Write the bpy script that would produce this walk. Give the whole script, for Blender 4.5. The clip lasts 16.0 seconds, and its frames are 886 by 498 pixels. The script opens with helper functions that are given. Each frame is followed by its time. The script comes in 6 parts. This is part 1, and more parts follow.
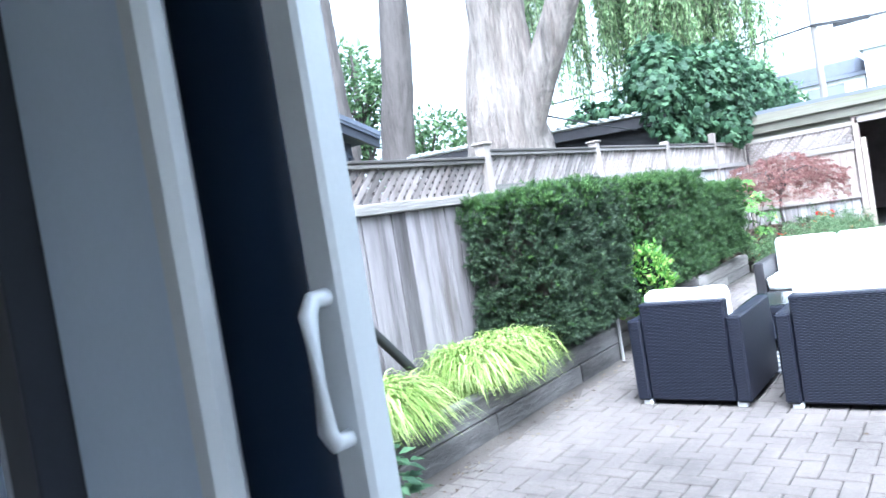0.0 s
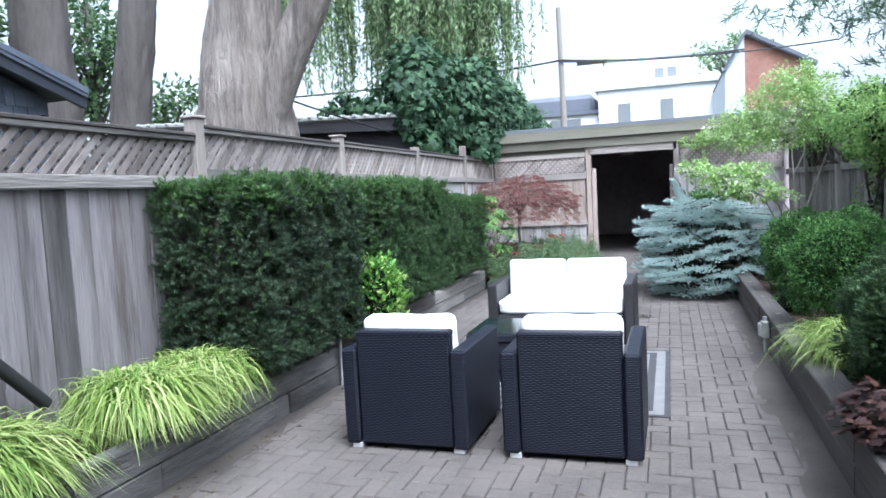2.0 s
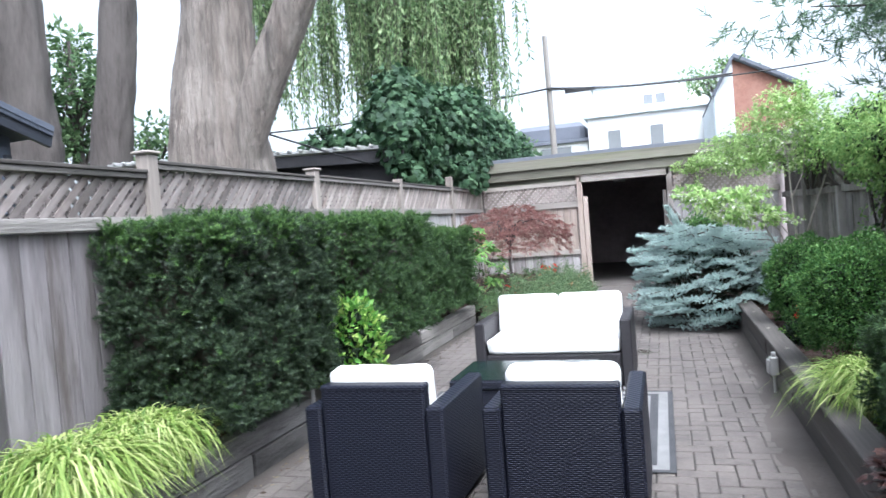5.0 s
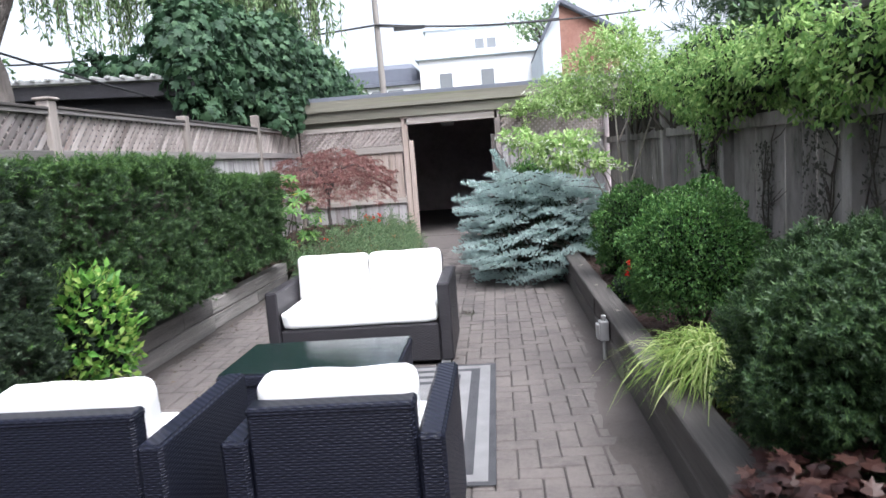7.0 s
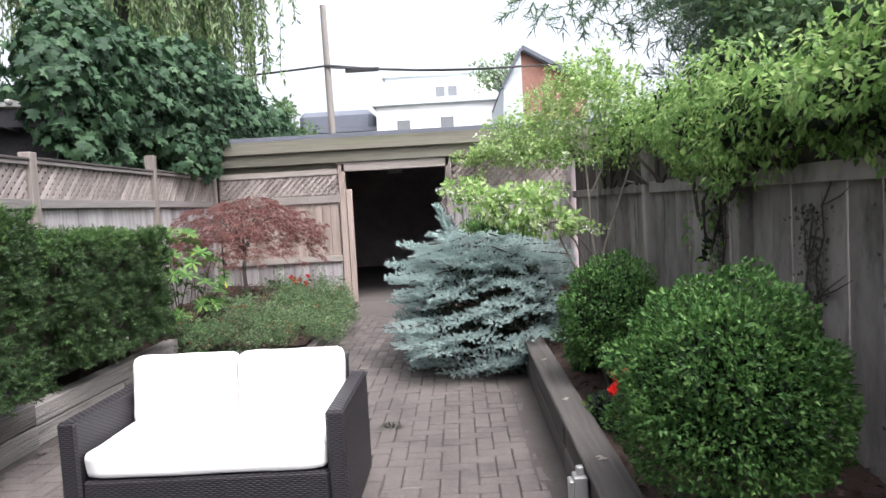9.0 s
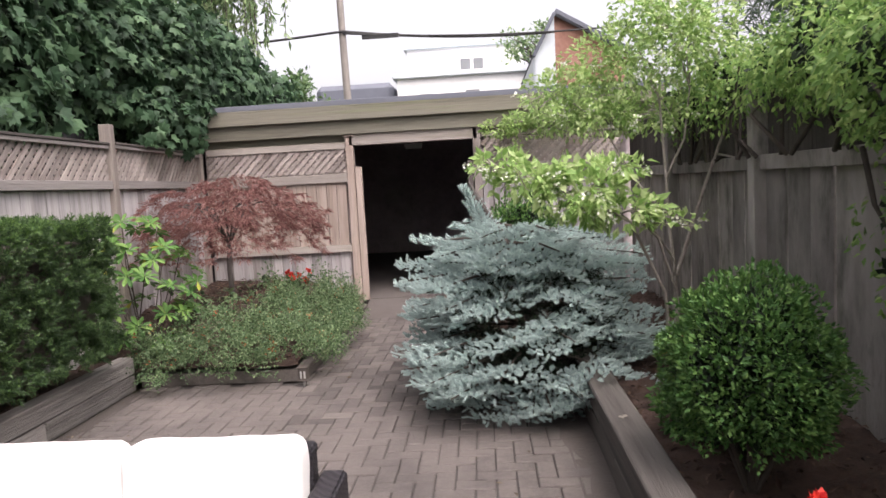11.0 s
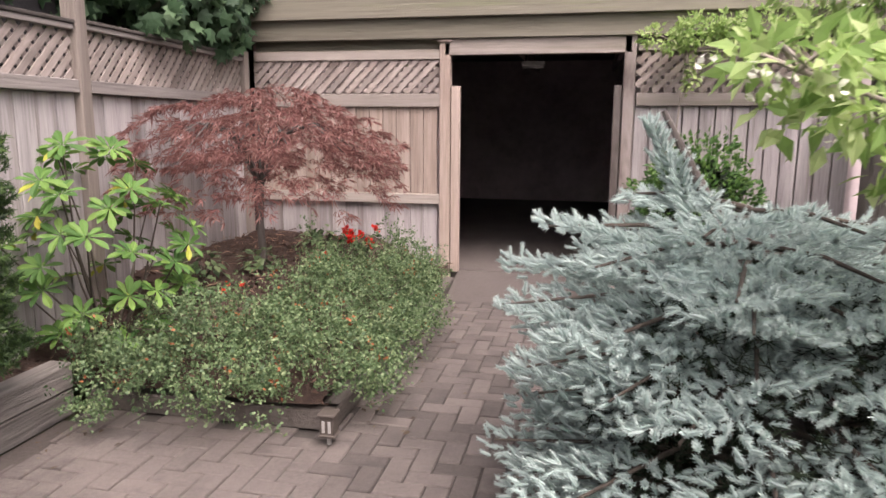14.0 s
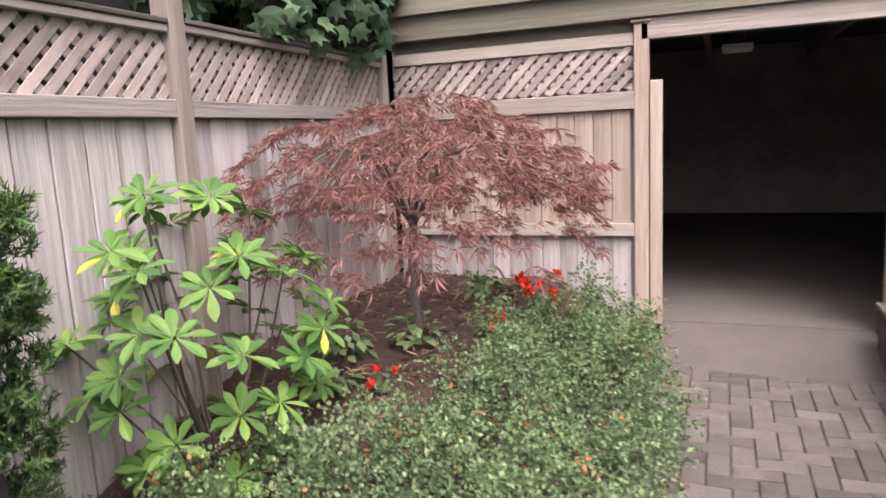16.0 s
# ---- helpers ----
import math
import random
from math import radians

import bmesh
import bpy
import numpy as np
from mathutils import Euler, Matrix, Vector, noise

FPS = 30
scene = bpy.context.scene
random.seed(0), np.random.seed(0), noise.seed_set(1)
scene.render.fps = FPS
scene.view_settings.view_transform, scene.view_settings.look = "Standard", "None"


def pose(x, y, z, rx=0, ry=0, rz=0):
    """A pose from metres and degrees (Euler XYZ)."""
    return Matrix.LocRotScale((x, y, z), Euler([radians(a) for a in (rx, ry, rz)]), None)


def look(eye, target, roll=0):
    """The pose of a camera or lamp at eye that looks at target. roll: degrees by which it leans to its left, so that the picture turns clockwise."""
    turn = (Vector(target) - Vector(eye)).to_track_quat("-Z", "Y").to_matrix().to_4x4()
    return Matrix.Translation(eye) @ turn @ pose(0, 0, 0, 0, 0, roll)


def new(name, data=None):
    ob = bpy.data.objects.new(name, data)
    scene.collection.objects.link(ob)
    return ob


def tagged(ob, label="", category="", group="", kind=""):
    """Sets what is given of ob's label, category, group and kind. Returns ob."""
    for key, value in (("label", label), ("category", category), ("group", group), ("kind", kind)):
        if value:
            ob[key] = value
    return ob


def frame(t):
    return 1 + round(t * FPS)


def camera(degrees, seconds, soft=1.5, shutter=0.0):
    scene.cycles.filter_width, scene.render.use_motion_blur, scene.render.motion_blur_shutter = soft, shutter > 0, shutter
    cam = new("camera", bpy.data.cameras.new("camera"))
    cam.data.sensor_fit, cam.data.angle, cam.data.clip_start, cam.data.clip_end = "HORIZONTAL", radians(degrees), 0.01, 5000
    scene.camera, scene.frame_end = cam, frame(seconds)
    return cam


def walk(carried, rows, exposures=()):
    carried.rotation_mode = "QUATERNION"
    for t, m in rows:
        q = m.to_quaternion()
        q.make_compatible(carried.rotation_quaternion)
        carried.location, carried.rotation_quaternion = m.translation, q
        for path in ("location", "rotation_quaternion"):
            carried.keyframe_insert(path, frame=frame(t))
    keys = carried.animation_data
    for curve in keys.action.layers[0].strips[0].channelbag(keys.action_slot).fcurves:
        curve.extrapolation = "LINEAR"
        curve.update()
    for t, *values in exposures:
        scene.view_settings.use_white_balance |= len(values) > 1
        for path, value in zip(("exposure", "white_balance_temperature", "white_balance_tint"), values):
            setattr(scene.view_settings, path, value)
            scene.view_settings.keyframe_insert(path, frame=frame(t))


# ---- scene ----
cam = camera(65.0, 16.0, soft=1.5, shutter=0.25)
METRES, EYE, TILT, LEAN, TURN = 9.5, 1.367, 0.0, 0.0, 37.9
ROWS = [
    (0.0, 0.0, 0.0, 0.0, -0.3, -1.89, 9.23),
    (0.5, 0.0061, 0.0214, -0.0002, -7.62, -1.57, 9.86),
    (1.0, 0.0105, 0.0454, 0.0012, -21.33, -3.72, 9.03),
    (1.5, 0.0205, 0.0646, -0.0008, -21.66, -4.36, 8.22),
    (2.0, 0.0415, 0.0816, 0.0004, -19.92, -4.38, 3.03),
    (2.5, 0.0416, 0.0977, 0.0002, -14.09, -6.32, 3.94),
    (3.0, 0.0385, 0.1098, 0.0034, -10.99, -5.75, 3.27),
    (5.5, 0.0775, 0.123, 0.0016, -25.12, -1.81, 3.66),
    (6.0, 0.0904, 0.1365, -0.0008, -30.57, -3.86, 2.27),
    (6.5, 0.1062, 0.1659, -0.0007, -34.7, -8.36, 2.5),
    (7.0, 0.1379, 0.1963, 0.0005, -33.68, -7.37, 4.37),
    (7.5, 0.1672, 0.2261, 0.0013, -32.99, -5.71, 2.1),
    (8.0, 0.1931, 0.258, 0.003, -37.56, -7.41, 1.17),
    (8.5, 0.2295, 0.2852, 0.0044, -39.19, -6.19, 4.96),
    (9.0, 0.2558, 0.317, 0.0049, -36.67, -3.57, 3.17),
    (9.5, 0.2759, 0.351, 0.0073, -40.97, -3.8, 2.04),
    (10.0, 0.3038, 0.3845, 0.0074, -36.44, -3.71, 5.04),
    (12.5, 0.4197, 0.5495, 0.007, -34.03, -7.75, 2.26),
    (13.0, 0.447, 0.5852, 0.0052, -33.72, -7.21, 5.2),
    (13.5, 0.464, 0.6226, 0.0044, -29.85, -7.55, 3.05),
    (14.0, 0.473, 0.6631, 0.0041, -26.08, -10.26, -0.32),
    (14.5, 0.4929, 0.7016, 0.0043, -21.21, -11.72, 3.51),
    (15.0, 0.4949, 0.7382, 0.0051, -18.31, -9.95, 1.82),
    (15.5, 0.4863, 0.7743, 0.0071, -18.46, -10.65, -0.17),
    (16.0, 0.4882, 0.8092, 0.0078, -16.46, -9.39, 2.85),
]
# seconds, stops, kelvin, tint
LIGHT = [(0.0, 2.85, 5150, 5), (0.5, 2.35, 5200, 6), (1.0, 2.1, 5250, 6), (2.0, 1.7, 5400, 7), (3.0, 1.55, 5450, 8), (5.5, 1.83, 5750, 8), (6.5, 1.5, 5900, 11), (7.5, 1.6, 5950, 12), (10.0, 1.36, 6500, 16), (12.5, 1.20, 6900, 22), (13.2, 1.42, 6900, 22), (14.0, 1.42, 7050, 24), (14.6, 1.5, 7000, 24), (16.0, 1.72, 6900, 22)]
walk(cam, [(t, pose(0, 0, EYE, TILT, LEAN, TURN) @ pose(METRES * x, METRES * y, METRES * z, 90 + pitch, roll, yaw)) for t, x, y, z, yaw, pitch, roll in ROWS], LIGHT)

# ---- light ----
world = bpy.data.worlds.new("overcast_sky")
scene.world = world
world.use_nodes = True
wn = world.node_tree.nodes
sky = wn.new("ShaderNodeTexSky")
sky.sky_type = "NISHITA"
sky.sun_disc = False
sky.sun_elevation, sky.sun_rotation = radians(58), radians(143)
sky.air_density, sky.dust_density, sky.ozone_density = 1.0, 6.0, 1.0
soft = wn.new("ShaderNodeHueSaturation")
soft.inputs["Saturation"].default_value = 0.25
world.node_tree.links.new(sky.outputs[0], soft.inputs["Color"])
world.node_tree.links.new(soft.outputs[0], wn["Background"].inputs[0])
wn["Background"].inputs[1].default_value = 0.15
sun = new("sun", bpy.data.lights.new("sun", "SUN"))
sun.data.energy, sun.data.angle, sun.data.color = 1.0, radians(40), (1.0, 0.97, 0.93)
sun.matrix_world = look((0, 0, 0), (-0.32, 0.42, -0.85))

RNG = np.random.default_rng(7)


# ---- materials ----
def nodes_of(name):
    m = bpy.data.materials.new(name)
    m.use_nodes = True
    t = m.node_tree
    return m, t.nodes, t.links, t.nodes["Principled BSDF"]


def mixed(n, l, fac, a, b, mode="MIX"):
    x = n.new("ShaderNodeMix")
    x.data_type, x.blend_type = "RGBA", mode
    for sock, v in ((x.inputs[0], fac), (x.inputs[6], a), (x.inputs[7], b)):
        if hasattr(v, "is_linked"):
            l.new(v, sock)
        else:
            sock.default_value = v if isinstance(v, float) else (*v, 1.0)
    return x.outputs[2]


def noise_of(n, l, vec, scale, detail=4.0, rough=0.6, ramp=(0.35, 0.65)):
    t = n.new("ShaderNodeTexNoise")
    t.inputs["Scale"].default_value, t.inputs["Detail"].default_value, t.inputs["Roughness"].default_value = scale, detail, rough
    l.new(vec, t.inputs["Vector"])
    r = n.new("ShaderNodeMapRange")
    r.inputs[1].default_value, r.inputs[2].default_value = ramp
    l.new(t.outputs[0], r.inputs[0])
    return r.outputs[0]


def coords_of(n, l, stretch=(1, 1, 1), shift=True):
    c = n.new("ShaderNodeTexCoord")
    m = n.new("ShaderNodeMapping")
    m.inputs["Scale"].default_value = stretch
    l.new(c.outputs["Object"], m.inputs["Vector"])
    if shift:
        o = n.new("ShaderNodeObjectInfo")
        k = n.new("ShaderNodeMath")
        k.operation = "MULTIPLY"
        k.inputs[1].default_value = 37.0
        l.new(o.outputs["Random"], k.inputs[0])
        l.new(k.outputs[0], m.inputs["Location"])
    return m.outputs[0]


def surface(name, dark, mid, light, grain=30.0, patch=3.0, stretch=(1, 1, 1), rough=0.8, bump=0.3, vary=0.15, stain=None, metal=0.0, relief=0.01):
    """A weathered surface: fine grain, broad patches, a tint that varies from piece to piece."""
    m, n, l, p = nodes_of(name)
    vec = coords_of(n, l, stretch)
    fine = noise_of(n, l, vec, grain, 6.0, 0.65, (0.3, 0.7))
    broad = noise_of(n, l, vec, patch, 3.0, 0.55, (0.3, 0.7))
    col = mixed(n, l, fine, dark, mid)
    half = n.new("ShaderNodeMath")
    half.operation = "MULTIPLY"
    half.inputs[1].default_value = 0.6
    l.new(broad, half.inputs[0])
    col = mixed(n, l, half.outputs[0], col, light)
    if stain:
        spots = noise_of(n, l, coords_of(n, l, tuple(0.6 * s for s in stretch)), patch * 1.7, 5.0, 0.7, (0.52, 0.72))
        col = mixed(n, l, spots, col, stain)
    if vary:
        o = n.new("ShaderNodeObjectInfo")
        r = n.new("ShaderNodeMapRange")
        r.inputs[3].default_value, r.inputs[4].default_value = 1 - vary, 1 + vary
        l.new(o.outputs["Random"], r.inputs[0])
        g = n.new("ShaderNodeCombineColor")
        for i in range(3):
            l.new(r.outputs[0], g.inputs[i])
        col = mixed(n, l, 1.0, col, g.outputs[0], "MULTIPLY")
    l.new(col, p.inputs["Base Color"])
    p.inputs["Roughness"].default_value, p.inputs["Metallic"].default_value = rough, metal
    b = n.new("ShaderNodeBump")
    b.inputs["Strength"].default_value, b.inputs["Distance"].default_value = bump, relief
    l.new(fine, b.inputs["Height"])
    l.new(b.outputs[0], p.inputs["Normal"])
    return m


def foliage(name, a, b, c, rough=0.5, through_light=0.3):
    """Leaves that differ one by one, with some light coming through."""
    m, n, l, p = nodes_of(name)
    g = n.new("ShaderNodeNewGeometry")
    r = n.new("ShaderNodeValToRGB")
    e = r.color_ramp.elements
    e[0].color, e[1].color = (*a, 1), (*c, 1)
    e.new(0.55).color = (*b, 1)
    l.new(g.outputs["Random Per Island"], r.inputs[0])
    patch = noise_of(n, l, coords_of(n, l, shift=False), 2.2, 3.0, 0.6, (0.3, 0.7))
    col = mixed(n, l, patch, tuple(0.8 * v for v in a), r.outputs[0])
    col = mixed(n, l, 0.6, col, r.outputs[0])
    l.new(col, p.inputs["Base Color"])
    p.inputs["Roughness"].default_value = rough
    p.inputs["Specular IOR Level"].default_value = 0.35
    t = n.new("ShaderNodeBsdfTranslucent")
    l.new(col, t.inputs["Color"])
    x = n.new("ShaderNodeMixShader")
    x.inputs[0].default_value = through_light
    l.new(p.outputs[0], x.inputs[1])
    l.new(t.outputs[0], x.inputs[2])
    l.new(x.outputs[0], n["Material Output"].inputs["Surface"])
    return m


def plain(name, col, rough=0.5, metal=0.0, grain=60.0, vary=0.12):
    d = tuple(v * (1 - vary) for v in col)
    return surface(name, d, col, tuple(min(1, v * (1 + vary)) for v in col), grain, 2.0, rough=rough, bump=0.05, vary=0, metal=metal)


def wicker(name, low=(0.005, 0.006, 0.011), high=(0.013, 0.0145, 0.027)):
    """Flat synthetic rattan, woven over and under in narrow rows."""
    m, n, l, p = nodes_of(name)
    c = n.new("ShaderNodeTexCoord")
    s = n.new("ShaderNodeSeparateXYZ")
    l.new(c.outputs["Object"], s.inputs[0])

    def op(kind, a, b=None):
        k = n.new("ShaderNodeMath")
        k.operation = kind
        for i, v in enumerate((a, b)):
            if v is None:
                continue
            if hasattr(v, "is_linked"):
                l.new(v, k.inputs[i])
            else:
                k.inputs[i].default_value = v
        return k.outputs[0]
    along = op("ADD", s.outputs[0], s.outputs[1])
    row = op("MULTIPLY", s.outputs[2], 2 * math.pi / 0.018)
    col = op("MULTIPLY", along, 2 * math.pi / 0.036)
    weave = op("MULTIPLY", op("SINE", row), op("SINE", col))
    ridge = op("ABSOLUTE", op("SINE", row))
    h = op("ADD", op("MULTIPLY", weave, 0.5), ridge)
    b = n.new("ShaderNodeBump")
    b.inputs["Strength"].default_value, b.inputs["Distance"].default_value = 0.6, 0.004
    l.new(h, b.inputs["Height"])
    l.new(b.outputs[0], p.inputs["Normal"])
    mask = n.new("ShaderNodeMapRange")
    mask.inputs[1].default_value, mask.inputs[2].default_value = 0.2, 1.3
    l.new(h, mask.inputs[0])
    l.new(mixed(n, l, mask.outputs[0], low, high), p.inputs["Base Color"])
    p.inputs["Roughness"].default_value = 0.42
    p.inputs["Specular IOR Level"].default_value = 0.18
    return m


M_PAVER = surface("paver", (0.058, 0.050, 0.047), (0.102, 0.088, 0.082), (0.145, 0.124, 0.114), 55, 2.5, rough=0.85, bump=0.4, vary=0.28, stain=(0.055, 0.048, 0.046))
M_JOINT = surface("joint_sand", (0.03, 0.027, 0.025), (0.052, 0.046, 0.042), (0.078, 0.069, 0.063), 80, 4, rough=0.95)
M_CONCRETE = surface("concrete", (0.07, 0.059, 0.055), (0.10, 0.086, 0.08), (0.13, 0.113, 0.105), 40, 1.8, rough=0.85, stain=(0.085, 0.075, 0.07))
M_DIRT = surface("packed_dirt", (0.045, 0.037, 0.033), (0.075, 0.063, 0.057), (0.10, 0.086, 0.079), 60, 3, rough=0.9, bump=0.4)
M_EARTH = surface("ground_earth", (0.05, 0.045, 0.03), (0.08, 0.09, 0.04), (0.12, 0.12, 0.07), 6, 0.4, rough=0.95)
M_MULCH = surface("mulch", (0.02, 0.011, 0.009), (0.07, 0.038, 0.028), (0.10, 0.06, 0.045), 70, 7, rough=0.95, bump=0.9)
M_CHIP = foliage("bark_chip", (0.025, 0.014, 0.010), (0.075, 0.042, 0.030), (0.17, 0.11, 0.08), 0.9, 0.0)
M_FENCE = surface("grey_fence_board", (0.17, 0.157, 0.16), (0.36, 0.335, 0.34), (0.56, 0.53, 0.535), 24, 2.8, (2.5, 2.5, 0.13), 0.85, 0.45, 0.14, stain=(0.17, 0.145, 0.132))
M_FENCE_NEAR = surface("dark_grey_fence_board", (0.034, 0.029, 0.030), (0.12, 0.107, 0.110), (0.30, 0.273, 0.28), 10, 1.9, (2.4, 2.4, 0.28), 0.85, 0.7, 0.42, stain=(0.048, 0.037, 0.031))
M_POST = surface("grey_tan_post", (0.17, 0.145, 0.13), (0.29, 0.25, 0.225), (0.38, 0.335, 0.305), 22, 2.5, (3, 3, 0.12), 0.85, 0.35, 0.12, stain=(0.18, 0.15, 0.13))
M_TAN = surface("tan_fence_board", (0.16, 0.12, 0.10), (0.35, 0.275, 0.237), (0.50, 0.42, 0.378), 26, 2.8, (3, 3, 0.11), 0.85, 0.4, 0.16, stain=(0.22, 0.175, 0.145))
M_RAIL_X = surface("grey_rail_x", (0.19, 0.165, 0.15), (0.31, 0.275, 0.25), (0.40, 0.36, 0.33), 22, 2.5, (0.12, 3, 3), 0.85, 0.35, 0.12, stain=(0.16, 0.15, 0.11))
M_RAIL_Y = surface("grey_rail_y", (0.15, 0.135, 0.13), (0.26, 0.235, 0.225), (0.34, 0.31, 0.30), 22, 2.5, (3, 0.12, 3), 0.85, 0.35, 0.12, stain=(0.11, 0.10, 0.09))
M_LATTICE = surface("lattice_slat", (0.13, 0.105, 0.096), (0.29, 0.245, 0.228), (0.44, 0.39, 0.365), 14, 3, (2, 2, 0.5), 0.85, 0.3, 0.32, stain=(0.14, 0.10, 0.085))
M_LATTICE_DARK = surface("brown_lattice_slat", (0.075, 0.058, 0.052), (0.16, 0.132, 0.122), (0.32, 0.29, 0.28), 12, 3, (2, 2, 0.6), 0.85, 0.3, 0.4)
M_CAP = surface("dark_cap_rail", (0.03, 0.026, 0.024), (0.06, 0.052, 0.048), (0.10, 0.088, 0.082), 22, 3, (3, 0.12, 3), 0.85, 0.3, 0.12)
M_FASCIA = surface("mossy_fascia", (0.065, 0.06, 0.046), (0.15, 0.14, 0.108), (0.235, 0.222, 0.178), 20, 2.6, (0.12, 3, 3), 0.85, 0.35, 0.1, stain=(0.15, 0.17, 0.09))
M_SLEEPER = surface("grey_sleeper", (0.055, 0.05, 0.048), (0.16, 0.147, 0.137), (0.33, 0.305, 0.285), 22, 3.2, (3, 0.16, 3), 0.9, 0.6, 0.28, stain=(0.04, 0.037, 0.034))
M_SLEEPER_NEAR = surface("blotchy_dark_grey_sleeper", (0.028, 0.026, 0.026), (0.085, 0.079, 0.077), (0.21, 0.20, 0.195), 16, 2.4, (2, 0.35, 2), 0.9, 0.6, 0.25, stain=(0.03, 0.028, 0.028))
M_CAPBOARD = surface("worn_cap_board", (0.045, 0.039, 0.035), (0.09, 0.079, 0.073), (0.155, 0.139, 0.128), 20, 2.5, (3, 0.12, 3), 0.9, 0.5, 0.18, stain=(0.045, 0.04, 0.036))
M_SLEEPER_DARK = surface("dark_sleeper", (0.05, 0.042, 0.038), (0.09, 0.077, 0.07), (0.13, 0.115, 0.105), 20, 2.5, (3, 0.12, 3), 0.9, 0.4, 0.15, stain=(0.035, 0.033, 0.03))
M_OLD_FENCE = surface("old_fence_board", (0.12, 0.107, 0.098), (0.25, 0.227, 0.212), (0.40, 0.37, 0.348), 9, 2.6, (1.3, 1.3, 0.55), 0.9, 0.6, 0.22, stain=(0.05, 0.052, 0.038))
# Darkened brown: the dim foliage behind the fence top is put into the colour.
M_OLD_FENCE_TOP = surface("brown_fence_board_dimmed", (0.025, 0.021, 0.019), (0.06, 0.051, 0.046), (0.11, 0.096, 0.088), 18, 1.8, (3, 3, 0.22), 0.9, 0.45, 0.25, stain=(0.02, 0.018, 0.016))
M_WICKER = wicker("black_wicker")
M_WICKER_GREY = wicker("dark_grey_wicker", (0.014, 0.013, 0.016), (0.040, 0.036, 0.040))
M_CUSHION = plain("white_cushion", (0.78, 0.77, 0.76), 0.9, grain=200, vary=0.03)
M_FOOT = plain("grey_plastic_foot", (0.42, 0.42, 0.43), 0.4)
M_RUG_DARK = surface("rug_charcoal", (0.025, 0.025, 0.03), (0.05, 0.05, 0.055), (0.07, 0.07, 0.075), 300, 6, rough=0.95, vary=0)
M_RUG_LIGHT = surface("rug_grey", (0.13, 0.128, 0.13), (0.195, 0.19, 0.19), (0.245, 0.24, 0.24), 300, 6, rough=0.95, vary=0)
M_BARK = surface("pale_bark", (0.085, 0.066, 0.057), (0.29, 0.24, 0.21), (0.46, 0.405, 0.365), 8, 2.2, (2.4, 2.4, 0.30), 0.9, 1.0, 0.1, stain=(0.075, 0.064, 0.057), relief=0.07)
M_BARK_DARK = surface("dark_bark", (0.04, 0.033, 0.031), (0.085, 0.072, 0.068), (0.13, 0.115, 0.108), 9, 1.4, (2.5, 2.5, 0.4), 0.9, 0.9, 0.1)
M_TWIG = surface("grey_twig", (0.16, 0.14, 0.12), (0.30, 0.265, 0.23), (0.40, 0.36, 0.32), 40, 6, rough=0.85)
M_TWIG_DARK = surface("dark_twig", (0.03, 0.024, 0.02), (0.06, 0.048, 0.04), (0.09, 0.075, 0.06), 40, 6, rough=0.9)
# Near-black green: the shade inside crowns is put into this leaf colour.
M_INNER = foliage("leaf_dark_for_inner_shade", (0.008, 0.016, 0.008), (0.014, 0.026, 0.012), (0.022, 0.04, 0.018), 0.8, 0.1)
# Darkened green: the shade on the first hedge block is put into the colour.
M_YEW = foliage("yew_leaf", (0.016, 0.030, 0.018), (0.036, 0.063, 0.031), (0.088, 0.133, 0.060), 0.55, 0.2)
M_YEW_TIP = foliage("new_yew_growth", (0.030, 0.07, 0.022), (0.075, 0.155, 0.04), (0.16, 0.27, 0.07), 0.5, 0.3)
# Lighter copy: paints the brighter light on hedge blocks two and three; also yew bush.
M_YEW_LIGHTER = foliage("lighter_yew_leaf", (0.018, 0.042, 0.018), (0.050, 0.10, 0.034), (0.12, 0.20, 0.065), 0.5, 0.25)
M_BOX = foliage("boxwood_leaf", (0.03, 0.085, 0.022), (0.075, 0.18, 0.04), (0.17, 0.30, 0.08), 0.6, 0.25)
M_GOLD = foliage("gold_leaf", (0.06, 0.18, 0.03), (0.18, 0.36, 0.06), (0.46, 0.56, 0.16), 0.5, 0.35)
M_GRASS = foliage("golden_grass", (0.12, 0.22, 0.04), (0.33, 0.43, 0.11), (0.62, 0.66, 0.31), 0.5, 0.35)
M_SPRUCE = foliage("blue_spruce_needle", (0.40, 0.50, 0.485), (0.51, 0.62, 0.60), (0.63, 0.74, 0.715), 0.8, 0.4)
M_MAPLE = foliage("red_maple_leaf", (0.14, 0.066, 0.06), (0.29, 0.135, 0.125), (0.44, 0.26, 0.235), 0.5, 0.3)
M_RHODO = foliage("rhododendron_leaf", (0.045, 0.12, 0.03), (0.105, 0.23, 0.052), (0.20, 0.335, 0.08), 0.6, 0.3)
M_COVER = foliage("ground_shrub_leaf", (0.05, 0.095, 0.045), (0.125, 0.20, 0.09), (0.25, 0.33, 0.17), 0.5, 0.25)
M_VINE = foliage("vine_leaf", (0.022, 0.052, 0.027), (0.048, 0.103, 0.050), (0.10, 0.18, 0.088), 0.6, 0.25)
M_CLIMBER = foliage("climber_leaf", (0.11, 0.22, 0.06), (0.26, 0.43, 0.12), (0.50, 0.65, 0.24), 0.5, 0.5)
M_PANICLE = foliage("lime_shrub_leaf", (0.20, 0.35, 0.10), (0.40, 0.55, 0.20), (0.64, 0.74, 0.40), 0.5, 0.5)
M_WILLOW = foliage("willow_leaf", (0.10, 0.17, 0.08), (0.23, 0.34, 0.15), (0.42, 0.53, 0.28), 0.5, 0.5)
